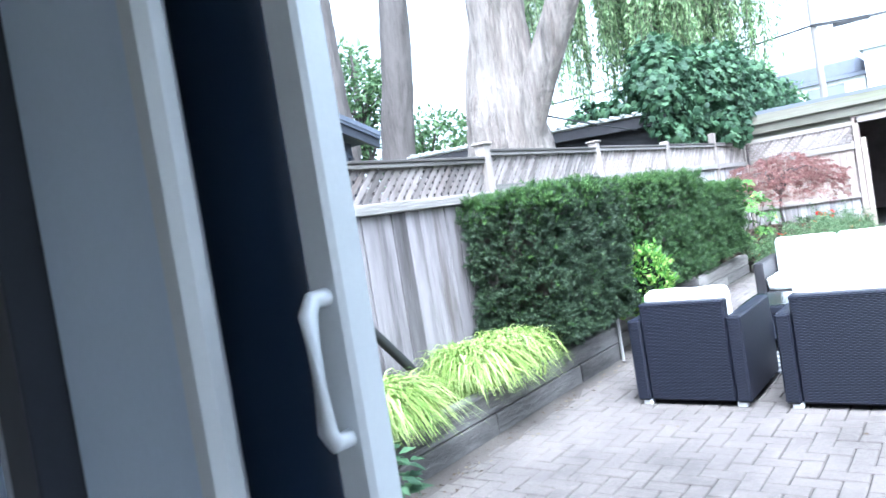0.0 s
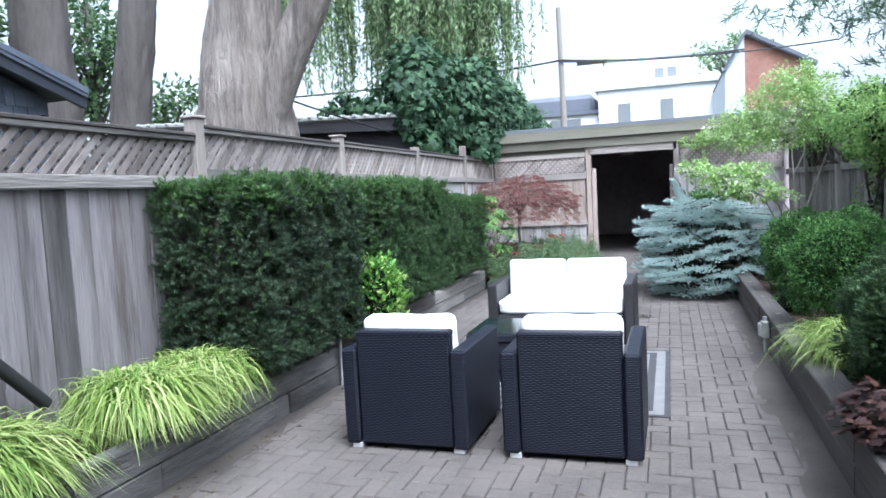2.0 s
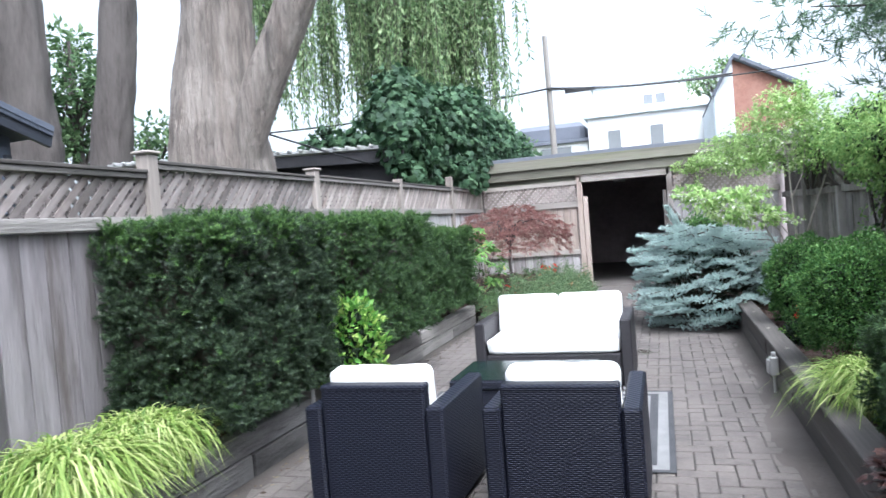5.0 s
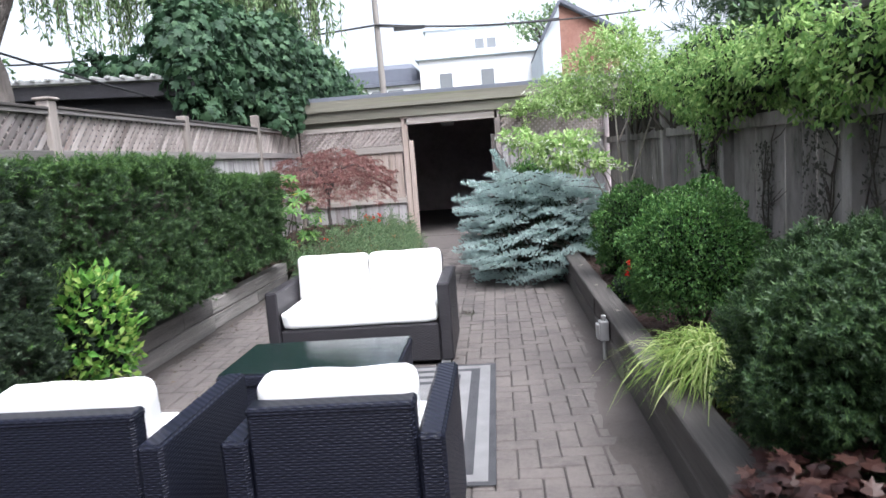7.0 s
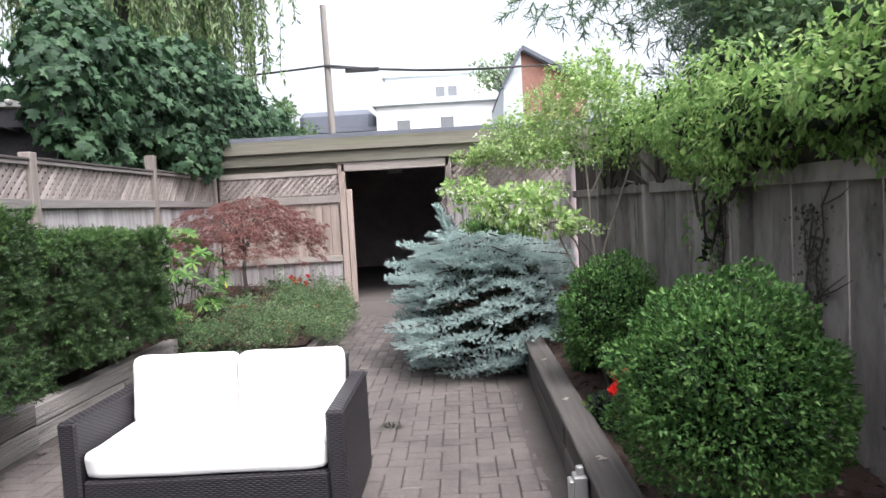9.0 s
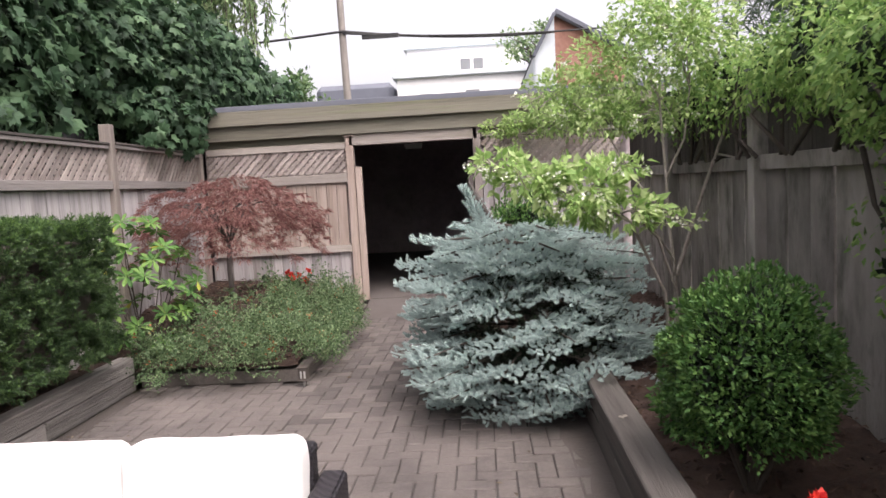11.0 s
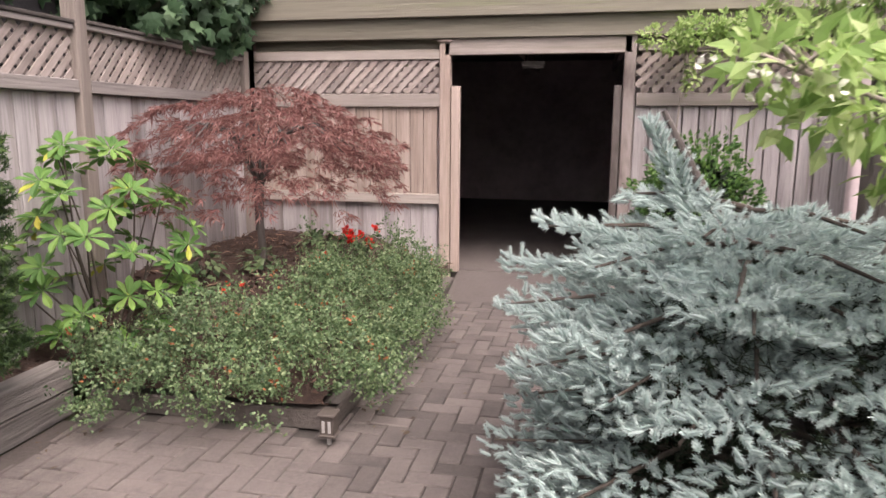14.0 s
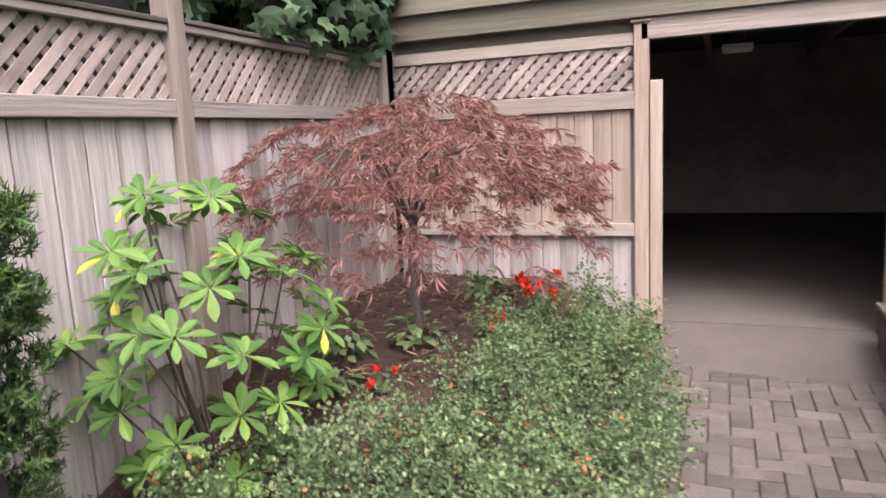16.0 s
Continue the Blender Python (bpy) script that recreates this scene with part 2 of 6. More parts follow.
M_PINE = foliage("pine_needle", (0.08, 0.135, 0.09), (0.15, 0.235, 0.145), (0.28, 0.37, 0.22), 0.6, 0.35)
M_FAR = foliage("far_leaf", (0.05, 0.10, 0.045), (0.11, 0.19, 0.08), (0.22, 0.32, 0.15), 0.6, 0.3)
M_HEUCHERA = foliage("burgundy_leaf", (0.018, 0.007, 0.0065), (0.045, 0.018, 0.015), (0.10, 0.05, 0.038), 0.45, 0.15)
M_HOSTA = foliage("blue_hosta_leaf", (0.035, 0.065, 0.062), (0.065, 0.11, 0.105), (0.115, 0.175, 0.168), 0.45, 0.15)
M_AUTUMN = foliage("russet_leaf", (0.20, 0.07, 0.03), (0.32, 0.12, 0.05), (0.45, 0.22, 0.10), 0.6, 0.25)
M_RHODO_OLD = foliage("yellowing_leaf", (0.30, 0.34, 0.05), (0.48, 0.46, 0.07), (0.60, 0.50, 0.10), 0.6, 0.3)
M_IVY = foliage("dull_ivy_leaf", (0.055, 0.055, 0.045), (0.085, 0.085, 0.068), (0.125, 0.125, 0.10), 0.9, 0.1)
M_RED = foliage("red_petal", (0.55, 0.012, 0.012), (0.75, 0.03, 0.02), (0.85, 0.07, 0.04), 0.5, 0.2)
M_WHITE_PETAL = foliage("white_petal", (0.7, 0.7, 0.6), (0.8, 0.8, 0.72), (0.85, 0.85, 0.8), 0.5, 0.2)
M_PURPLE = foliage("purple_petal", (0.12, 0.08, 0.3), (0.2, 0.14, 0.42), (0.3, 0.24, 0.5), 0.5, 0.2)
M_SLATE = surface("slate_blue_shingle", (0.042, 0.051, 0.072), (0.075, 0.088, 0.118), (0.115, 0.13, 0.165), 30, 3, rough=0.8, vary=0.22)
M_SIDING = surface("blue_grey_siding", (0.09, 0.105, 0.14), (0.13, 0.15, 0.19), (0.17, 0.19, 0.23), 20, 2, rough=0.7, vary=0.06)
M_BLACK = surface("black_cladding", (0.014, 0.013, 0.016), (0.028, 0.026, 0.03), (0.04, 0.038, 0.042), 20, 3, rough=0.75)
M_TIN = surface("corrugated_tin", (0.32, 0.32, 0.31), (0.48, 0.48, 0.47), (0.58, 0.58, 0.57), 20, 3, rough=0.5, metal=0.4)
M_WHITE = plain("white_render", (0.80, 0.80, 0.80), 0.8, grain=8, vary=0.05)
M_ROOF = plain("dark_roof", (0.13, 0.14, 0.17), 0.85, grain=15)
M_BRICK = surface("red_brick", (0.17, 0.075, 0.055), (0.27, 0.13, 0.095), (0.35, 0.20, 0.16), 12, 2, rough=0.9)
M_PALE = plain("pale_blue_siding", (0.55, 0.60, 0.64), 0.75, grain=10)
M_LOUVRE = plain("grey_louvre", (0.50, 0.52, 0.55), 0.7)
M_WINDOW = plain("dark_pane", (0.20, 0.21, 0.22), 0.12)
M_POLE = surface("utility_pole_wood", (0.13, 0.115, 0.105), (0.21, 0.19, 0.175), (0.28, 0.26, 0.24), 20, 2, (3, 3, 0.2), 0.9)
M_WIRE = plain("black_cable", (0.02, 0.02, 0.022), 0.6)
M_ALU = plain("satin_aluminium", (0.66, 0.68, 0.71), 0.42, 0.15, 120, 0.05)
M_FRAME_DARK = plain("dark_door_frame", (0.03, 0.034, 0.045), 0.4)
M_PLASTER = plain("plaster_wall", (0.62, 0.60, 0.58), 0.9, grain=12, vary=0.05)
M_GARAGE = plain("garage_dark_board", (0.58, 0.50, 0.515), 0.9, grain=10, vary=0.3)
# Lightened base colour stands in for daylight coming through the blind.
M_BLIND = plain("backlit_blue_grey_blind", (0.60, 0.68, 0.80), 0.75, grain=90, vary=0.06)
M_METAL = plain("grey_metal_box", (0.42, 0.41, 0.40), 0.5, 0.4)
M_LAMP = plain("white_lamp_tube", (0.75, 0.75, 0.74), 0.4)
M_BRONZE = plain("weathered_bronze", (0.09, 0.075, 0.066), 0.6, 0.3)


M_GLASS = plain("tinted_table_glass", (0.008, 0.017, 0.018), 0.05, vary=0.03)
# Opaque navy: the dark reflection on the door glass is put into the colour.
M_DOOR_GLASS = plain("dark_door_pane", (0.02, 0.034, 0.065), 0.12, vary=0.02)


# ---- mesh tools ----
def mesh_of(name, verts, faces, mat, smooth=False):
    """A mesh from vertex and equal-sided face arrays."""
    verts, faces = np.asarray(verts, np.float32), np.asarray(faces, np.int32)
    me = bpy.data.meshes.new(name)
    k = faces.shape[1]
    me.vertices.add(len(verts))
    me.vertices.foreach_set("co", verts.ravel())
    me.loops.add(faces.size)
    me.loops.foreach_set("vertex_index", faces.ravel())
    me.polygons.add(len(faces))
    me.polygons.foreach_set("loop_start", np.arange(len(faces), dtype=np.int32) * k)
    me.polygons.foreach_set("use_smooth", np.full(len(faces), smooth))
    me.update(calc_edges=True)
    me.materials.append(mat)
    return me


def thing(name, loc, label="", category="", group="", kind="", rz=0.0):
    ob = new(name)
    ob.matrix_basis = pose(*loc, 0, 0, rz)
    ob.empty_display_size = 0.1
    return tagged(ob, label, category, group, kind)


def part(name, data, material, parent, label="", m=None):
    """Links a mesh or a bmesh as one object under its thing or part."""
    if isinstance(data, bmesh.types.BMesh):
        me = bpy.data.meshes.new(name)
        data.to_mesh(me)
        data.free()
        me.materials.append(material)
        data = me
    ob = new(name, data)
    ob.parent = parent
    if m is not None:
        ob.matrix_basis = m
    return tagged(ob, label)


BOXES = {}


def box(size, mat, bevel=0.004):
    key = (tuple(round(s, 3) for s in size), mat.name, bevel)
    if key not in BOXES:
        bm = bmesh.new()
        bmesh.ops.create_cube(bm, size=1.0)
        bmesh.ops.scale(bm, vec=size, verts=bm.verts)
        if bevel:
            bmesh.ops.bevel(bm, geom=bm.edges[:], offset=min(bevel, min(size) * 0.45), segments=1, affect="EDGES")
        me = bpy.data.meshes.new("board")
        bm.to_mesh(me)
        bm.free()
        me.materials.append(mat)
        BOXES[key] = me
    return BOXES[key]


def slab(name, size, centre, mat, parent, label="", rot=(0, 0, 0), bevel=0.004):
    return part(name, box(size, mat, bevel), mat, parent, label, pose(*centre, *rot))


def tube(points, radii, sides=8):
    """Verts and quads of a tapered tube through the points."""
    pts = np.asarray(points, float)
    rad = np.broadcast_to(np.asarray(radii, float), (len(pts),))
    tan = np.gradient(pts, axis=0)
    tan /= np.linalg.norm(tan, axis=1, keepdims=True) + 1e-9
    ref = np.array([[0.13, 1.0, 0.0]]) if np.abs(tan[:, 2]).mean() > 0.6 else np.array([[0.05, 0.02, 1.0]])
    u = np.cross(tan, ref)
    u /= np.linalg.norm(u, axis=1, keepdims=True) + 1e-9
    v = np.cross(tan, u)
    a = np.linspace(0, 2 * math.pi, sides, endpoint=False)
    ring = u[:, None] * np.cos(a)[None, :, None] + v[:, None] * np.sin(a)[None, :, None]
    V = (pts[:, None] + ring * rad[:, None, None]).reshape(-1, 3)
    F = []
    for i in range(len(pts) - 1):
        for j in range(sides):
            k = (j + 1) % sides
            F.append((i * sides + j, (i + 1) * sides + j, (i + 1) * sides + k, i * sides + k))
    return V, np.array(F)


def joined(chunks):
    V, F, base = [], [], 0
    for v, f in chunks:
        V.append(v)
        F.append(np.asarray(f) + base)
        base += len(v)
    return np.concatenate(V), np.concatenate(F)


def unit(a):
    return a / (np.linalg.norm(a, axis=-1, keepdims=True) + 1e-9)


def scattered(name, shape, at, along, up, size, mat, wide=1.0):
    """One mesh of many leaves: the shape laid along y, its face to z, at each place."""
    tv, tf = shape
    at, along, up = np.asarray(at, float), unit(np.asarray(along, float)), np.asarray(up, float)
    n = len(at)
    size = np.broadcast_to(np.asarray(size, float), (n,))
    side = unit(np.cross(along, up))
    face = np.cross(side, along)
    V = (tv[None, :, 0:1] * side[:, None] * wide + tv[None, :, 1:2] * along[:, None] + tv[None, :, 2:3] * face[:, None]) * size[:, None, None] + at[:, None]
    F = tf[None] + (np.arange(n) * len(tv))[:, None, None]
    return mesh_of(name, V.reshape(-1, 3), F.reshape(-1, tf.shape[1]), mat)


OVAL = (np.array([(0, 0, 0), (0.26, 0.42, 0.07), (0, 0.5, 0), (-0.26, 0.42, 0.07), (0, 1, -0.08)]), np.array([(0, 1, 2), (0, 2, 3), (1, 4, 2), (2, 4, 3)]))
LANCE = (np.array([(0, 0, 0), (0.15, 0.45, 0.03), (0, 0.5, -0.01), (-0.15, 0.45, 0.03), (0, 1, -0.14)]), np.array([(0, 1, 2), (0, 2, 3), (1, 4, 2), (2, 4, 3)]))


LANCE_BROAD = (LANCE[0] * (1.5, 1, 1), LANCE[1])


def obovate_shape():
    """A long leaf, widest past the middle, with a fold along the rib."""
    V, F = [], []
    for y, w in ((0.0, 0.015), (0.3, 0.09), (0.6, 0.17), (0.82, 0.15), (1.0, 0.02)):
        d = -0.18 * y * y
        V += [(-w, y, d + w * 0.3), (0, y, d), (w, y, d + w * 0.3)]
    for k in range(4):
        a = 3 * k
        F += [(a, a + 1, a + 4), (a, a + 4, a + 3), (a + 1, a + 2, a + 5), (a + 1, a + 5, a + 4)]
    return np.array(V), np.array(F)


OBOVATE = obovate_shape()


def lobed_shape():
    out = [(0, 0.35, 0.03), (0, 0, 0)]
    for a, r in ((-150, 0.38), (-105, 0.55), (-75, 0.33), (-50, 0.62), (-25, 0.36), (0, 0.68), (25, 0.36), (50, 0.62), (75, 0.33), (105, 0.55), (150, 0.38)):
        out.append((r * math.sin(radians(a)), 0.35 + r * math.cos(radians(a)), -0.10 * r))
    V = np.array(out)
    idx = [1] + list(range(2, len(out)))
    return V, np.array([(0, idx[i], idx[(i + 1) % len(idx)]) for i in range(len(idx))])


LOBED = lobed_shape()


def lace_shape():
    V, F = [], []
    for a in (-70, -38, 0, 38, 70):
        d, s = (math.sin(radians(a)), math.cos(radians(a))), 1.0 - abs(a) / 180
        q = (d[1] * 0.045, -d[0] * 0.045)
        b = len(V)
        V += [(0, 0, 0), (d[0] * 0.5 * s + q[0], d[1] * 0.5 * s + q[1], 0.02), (d[0] * s, d[1] * s, -0.12), (d[0] * 0.5 * s - q[0], d[1] * 0.5 * s - q[1], 0.02)]
        F += [(b, b + 1, b + 2), (b, b + 2, b + 3)]
    return np.array(V), np.array(F)


LACE = lace_shape()


def tuft_shape(count=22, spread=0.36, width=0.05, seed=3):
    """A twig's end, set all round with needles."""
    g = np.random.default_rng(seed)
    V, F = [], []
    for i in range(count):
        s = 0.05 + 0.9 * i / count
        a = i * 2.4
        o = np.array((math.cos(a), 0.75, math.sin(a)))
        o /= np.linalg.norm(o)
        w = np.array((-math.sin(a), 0, math.cos(a))) * width * 0.5
        p = np.array((0, s * 0.75, 0))
        t = p + o * spread * g.uniform(0.8, 1.15)
        b = len(V)
        V += [p - w, p + w, t]
        F.append((b, b + 1, b + 2))
    b = len(V)
    for a in (0, 2.1, 4.2):
        V.append((0.03 * math.cos(a), 0, 0.03 * math.sin(a)))
    V.append((0, 0.85, 0))
    F += [(b, b + 1, b + 3), (b + 1, b + 2, b + 3), (b + 2, b, b + 3)]
    return np.array(V, float), np.array(F)


TUFT = tuft_shape(10, 0.6, 0.07)


def finger_shape(count=32, seed=8):
    """A plump twig: a thick core under a close coat of short needles."""
    g = np.random.default_rng(seed)
    V, F = [], []
    for i in range(count):
        s, a = i / count, i * 2.4
        lean = 0.75 + 0.9 * s
        o = np.array((math.cos(a), lean, math.sin(a)))
        o /= np.linalg.norm(o)
        w = np.array((-math.sin(a), 0, math.cos(a))) * 0.042
        p = np.array((0.07 * math.cos(a), s * 0.80, 0.07 * math.sin(a)))
        t = p + o * 0.25 * g.uniform(0.8, 1.2)
        b = len(V)
        V += [p - w, p + w, t]
        F.append((b, b + 1, b + 2))
    b = len(V)
    for r, y in ((0.05, 0.0), (0.09, 0.5)):
        for k in range(5):
            V.append((r * math.cos(k * 1.257), y, r * math.sin(k * 1.257)))
    V.append((0, 0.95, 0))
    for k in range(5):
        n = (k + 1) % 5
        F += [(b + k, b + n, b + 5 + n), (b + k, b + 5 + n, b + 5 + k), (b + 5 + k, b + 5 + n, b + 10)]
    return np.array(V, float), np.array(F)


FINGER = finger_shape()
YEW_SPRIG = tuft_shape(13, 0.42, 0.12, 5)


def random_dirs(n):
    return unit(RNG.normal(size=(n, 3)))


def bumpy(points, scale, amount):
    return np.array([noise.noise(Vector(p) * scale) for p in points]) * amount


def blob_points(n, centre, radii, depth=0.35, lumps=0.18, scale=2.5, low=-1.0):
    """Places in the outer shell of an uneven rounded crown, and the way outwards."""
    d = random_dirs(int(n * 1.4))
    d = d[d[:, 2] > low][:n]
    r = 1 - depth * RNG.random(len(d)) ** 2.0 + bumpy(d + np.asarray(centre), scale, lumps)
    return np.asarray(centre) + d * r[:, None] * np.asarray(radii), unit(d / np.asarray(radii))


# ---- large structure ----
ground = thing("ground", (0, 0, 0), "bare earth and grass beyond the paved yard", "ground", kind="structure")
slab("earth_sheet", (900, 900, 0.1), (0, 0, -0.11), M_EARTH, ground, bevel=0)

WALL_L1, WALL_L2, WALL_R = -2.55, -2.70, 0.55
FENCE_L, FENCE_R, FENCE_B = -3.2, 1.72, 13.6
POSTS_Y = (2.48, 4.85, 7.0, 9.15, 11.3, 13.45)

# garage at the end of the yard, open in the middle
garage = thing("garage", (0, 0, 0), "low timber garage with a wide mossy fascia and dark open doorway", "garage", kind="structure")
slab("fascia_top", (5.4, 0.05, 0.17), (-0.6, 13.50, 2.34), M_FASCIA, garage, "greenish weathered upper fascia board")
slab("fascia_low", (5.4, 0.05, 0.17), (-0.6, 13.55, 2.175), M_FASCIA, garage, "grey weathered lower fascia board")
slab("roof", (5.6, 6.4, 0.06), (-0.6, 16.68, 2.455), M_ROOF, garage, "flat dark roof")
slab("fascia_base", (1.72, 0.04, 0.16), (-2.40, 13.66, 2.04), M_FASCIA, garage)
slab("fascia_base", (1.75, 0.04, 0.16), (0.86, 13.66, 2.04), M_FASCIA, garage)
slab("header", (1.5, 0.09, 0.13), (-0.78, 13.60, 2.025), M_RAIL_X, garage, "pale split header beam")
slab("door_head", (1.6, 0.06, 0.36), (-0.76, 13.75, 2.23), M_GARAGE, garage, bevel=0)
slab("back_wall", (5.4, 0.1, 2.42), (-0.6, 19.62, 1.21), M_GARAGE, garage, bevel=0)
slab("side_wall", (0.1, 5.9, 2.42), (-3.25, 16.62, 1.21), M_GARAGE, garage, bevel=0)
slab("side_wall", (0.1, 5.9, 2.42), (2.05, 16.62, 1.21), M_GARAGE, garage, bevel=0)
slab("front_wall", (1.62, 0.08, 2.4), (-2.36, 13.75, 1.2), M_GARAGE, garage, bevel=0)
slab("front_wall", (1.98, 0.08, 2.4), (1.0, 13.75, 1.2), M_GARAGE, garage, bevel=0)
slab("garage_floor", (5.2, 5.9, 0.1), (-0.6, 16.62, 0.08), M_CONCRETE, garage, "stained concrete floor", bevel=0)
for cx in (-1.2, 0.0):
    slab("rafter", (0.06, 5.8, 0.14), (cx, 16.6, 2.3), M_GARAGE, garage)
tube_lamp = thing("ceiling_light", (-0.94, 15.3, 2.03), "unlit white tube lamp under the garage ceiling", "lamp")
slab("housing", (0.24, 0.09, 0.04), (0, 0, 0), M_LAMP, tube_lamp)
slab("tube", (0.22, 0.03, 0.03), (0, 0, -0.035), M_LAMP, tube_lamp)
for sx in (-0.08, 0.08):
    slab("hanger", (0.012, 0.012, 0.40), (sx, 0, 0.22), M_WIRE, tube_lamp)

apron = thing("apron", (0, 0, 0), "worn concrete apron rising to the garage", "ramp", kind="structure")
V = [(-1.42, 12.98, -0.02), (0.56, 12.98, -0.02), (0.56, 13.7, 0.13), (-1.42, 13.7, 0.13), (-1.42, 13.12, 0.008), (0.56, 13.16, 0.008)]
part("concrete_slope", mesh_of("slope", V, [(0, 1, 5, 4), (4, 5, 2, 3)], M_CONCRETE), M_CONCRETE, apron)


def lattice(parent, x0, x1, z0, z1, turn, mat, pitch=0.062, y=0.0):
    """Diagonal slats, two crossed layers, cut off at the frame."""
    for layer, sgn in ((0, 1), (1, -1)):
        h = z1 - z0
        c = x0 - h
        while c < x1 + h:
            a0, a1 = (c, c + h) if sgn > 0 else (c + h, c)
            s0, s1 = 0.0, 1.0
            for lim, low in ((x0, True), (x1, False)):
                d = a1 - a0
                s = (lim - a0) / d
                if (d > 0) == low:
                    s0 = max(s0, s)
                else:
                    s1 = min(s1, s)
            if s1 - s0 > 0.08:
                p0, p1 = (a0 + (a1 - a0) * s0, z0 + h * s0), (a0 + (a1 - a0) * s1, z0 + h * s1)
                ln = math.hypot(p1[0] - p0[0], p1[1] - p0[1])
                mx, mz = (p0[0] + p1[0]) / 2, (p0[1] + p1[1]) / 2
                ang = math.degrees(math.atan2(p1[0] - p0[0], p1[1] - p0[1]))
                ln = round(ln / 0.02) * 0.02
                m = pose(0, 0, 0, 0, 0, turn) @ pose(mx, y + (0.005 if layer else -0.005), mz, 0, ang, 0)
                part("lattice_slat", box((0.039, 0.008, max(ln, 0.02)), mat, 0), mat, parent, "", m)
            c += pitch * 1.41


def post(parent, x, y, top, mat, w=0.095, cap=True, base=0.0):
    h = top - base
    p = slab("post", (w, w, h), (x, y, base + h / 2), mat, parent, bevel=0.006)
    if cap:
        slab("post_cap", (w + 0.035, w + 0.035, 0.022), (0, 0, h / 2 + 0.012), mat, p, bevel=0.008)


# left fence, bay by bay
for i in range(len(POSTS_Y) - 1):
    y0, y1 = POSTS_Y[i], POSTS_Y[i + 1]
    L = y1 - y0
    bay = thing("fence_panel", (FENCE_L, y0, -0.05 if i == 0 else 0.0), "grey weathered board fence with a crossed lattice top", "fence", "bays of the side fence", rz=2.8 if i == 4 else 0.0)
    top = 1.93 + 0.012 * i
    for side in ((0.0,) if i < 4 else (0.0, L)):
        post(bay, 0, side, 2.12 if i == 4 and side == 0 else top + 0.03, M_POST if i else M_CAP, cap=i < 3)
    slab("cap_rail", (0.10, L - 0.1, 0.022), (0, L / 2, top - 0.016), M_CAP, bay, "dark cap rail")
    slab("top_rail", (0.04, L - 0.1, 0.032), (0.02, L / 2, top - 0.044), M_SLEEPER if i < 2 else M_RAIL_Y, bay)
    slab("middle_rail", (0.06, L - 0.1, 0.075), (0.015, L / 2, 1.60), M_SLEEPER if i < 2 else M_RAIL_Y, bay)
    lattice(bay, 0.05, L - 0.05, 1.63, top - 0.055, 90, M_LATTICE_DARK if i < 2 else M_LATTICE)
    n = int((L - 0.1) / 0.142)
    w = (L - 0.1) / n
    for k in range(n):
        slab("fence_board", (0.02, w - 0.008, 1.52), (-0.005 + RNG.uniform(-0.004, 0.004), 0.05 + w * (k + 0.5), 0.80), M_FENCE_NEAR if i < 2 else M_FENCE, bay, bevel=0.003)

# fence before the garage
back_fence = thing("fence_panel", (0, FENCE_B, 0), "tan board fence with lattice top beside the garage doorway", "fence")
post(back_fence, -1.53, 0, 2.06, M_TAN, 0.09)
slab("gate_stop", (0.075, 0.05, 1.58), (-1.44, -0.01, 0.92), M_TAN, back_fence, bevel=0.005)
lattice(back_fence, -3.26, -1.58, 1.66, 1.93, 0, M_LATTICE, 0.062)
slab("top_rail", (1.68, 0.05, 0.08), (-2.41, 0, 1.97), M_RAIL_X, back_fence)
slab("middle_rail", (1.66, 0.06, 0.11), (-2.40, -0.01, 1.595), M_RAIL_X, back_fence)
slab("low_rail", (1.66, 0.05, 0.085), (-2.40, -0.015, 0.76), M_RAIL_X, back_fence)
for k in range(14):
    slab("fence_board", (0.116, 0.02, 0.74), (-3.22 + 0.12 * k, 0.0, 1.17), M_TAN, back_fence, bevel=0.003)
    slab("fence_board", (0.116, 0.02, 0.72), (-3.22 + 0.12 * k, 0.01, 0.37), M_FENCE, back_fence, bevel=0.003)
right_piece = thing("fence_panel", (0, FENCE_B, 0), "grey board fence with lattice top half hidden by shrubs", "fence")
post(right_piece, -0.04, 0, 2.12, M_LATTICE_DARK, 0.09, cap=False)
slab("gate_stop", (0.06, 0.05, 1.58), (-0.125, -0.01, 0.92), M_LATTICE_DARK, right_piece, bevel=0.005)
lattice(right_piece, 0.02, 1.6, 1.66, 1.97, 0, M_LATTICE, 0.062)
slab("top_rail", (1.62, 0.05, 0.05), (0.83, 0, 2.0), M_RAIL_X, right_piece)
slab("middle_rail", (1.62, 0.06, 0.10), (0.83, -0.01, 1.60), M_RAIL_X, right_piece)
for k in range(13):
    slab("fence_board", (0.112, 0.02, 1.5), (0.07 + 0.124 * k, 0.005, 0.8), M_FENCE, right_piece, bevel=0.003)

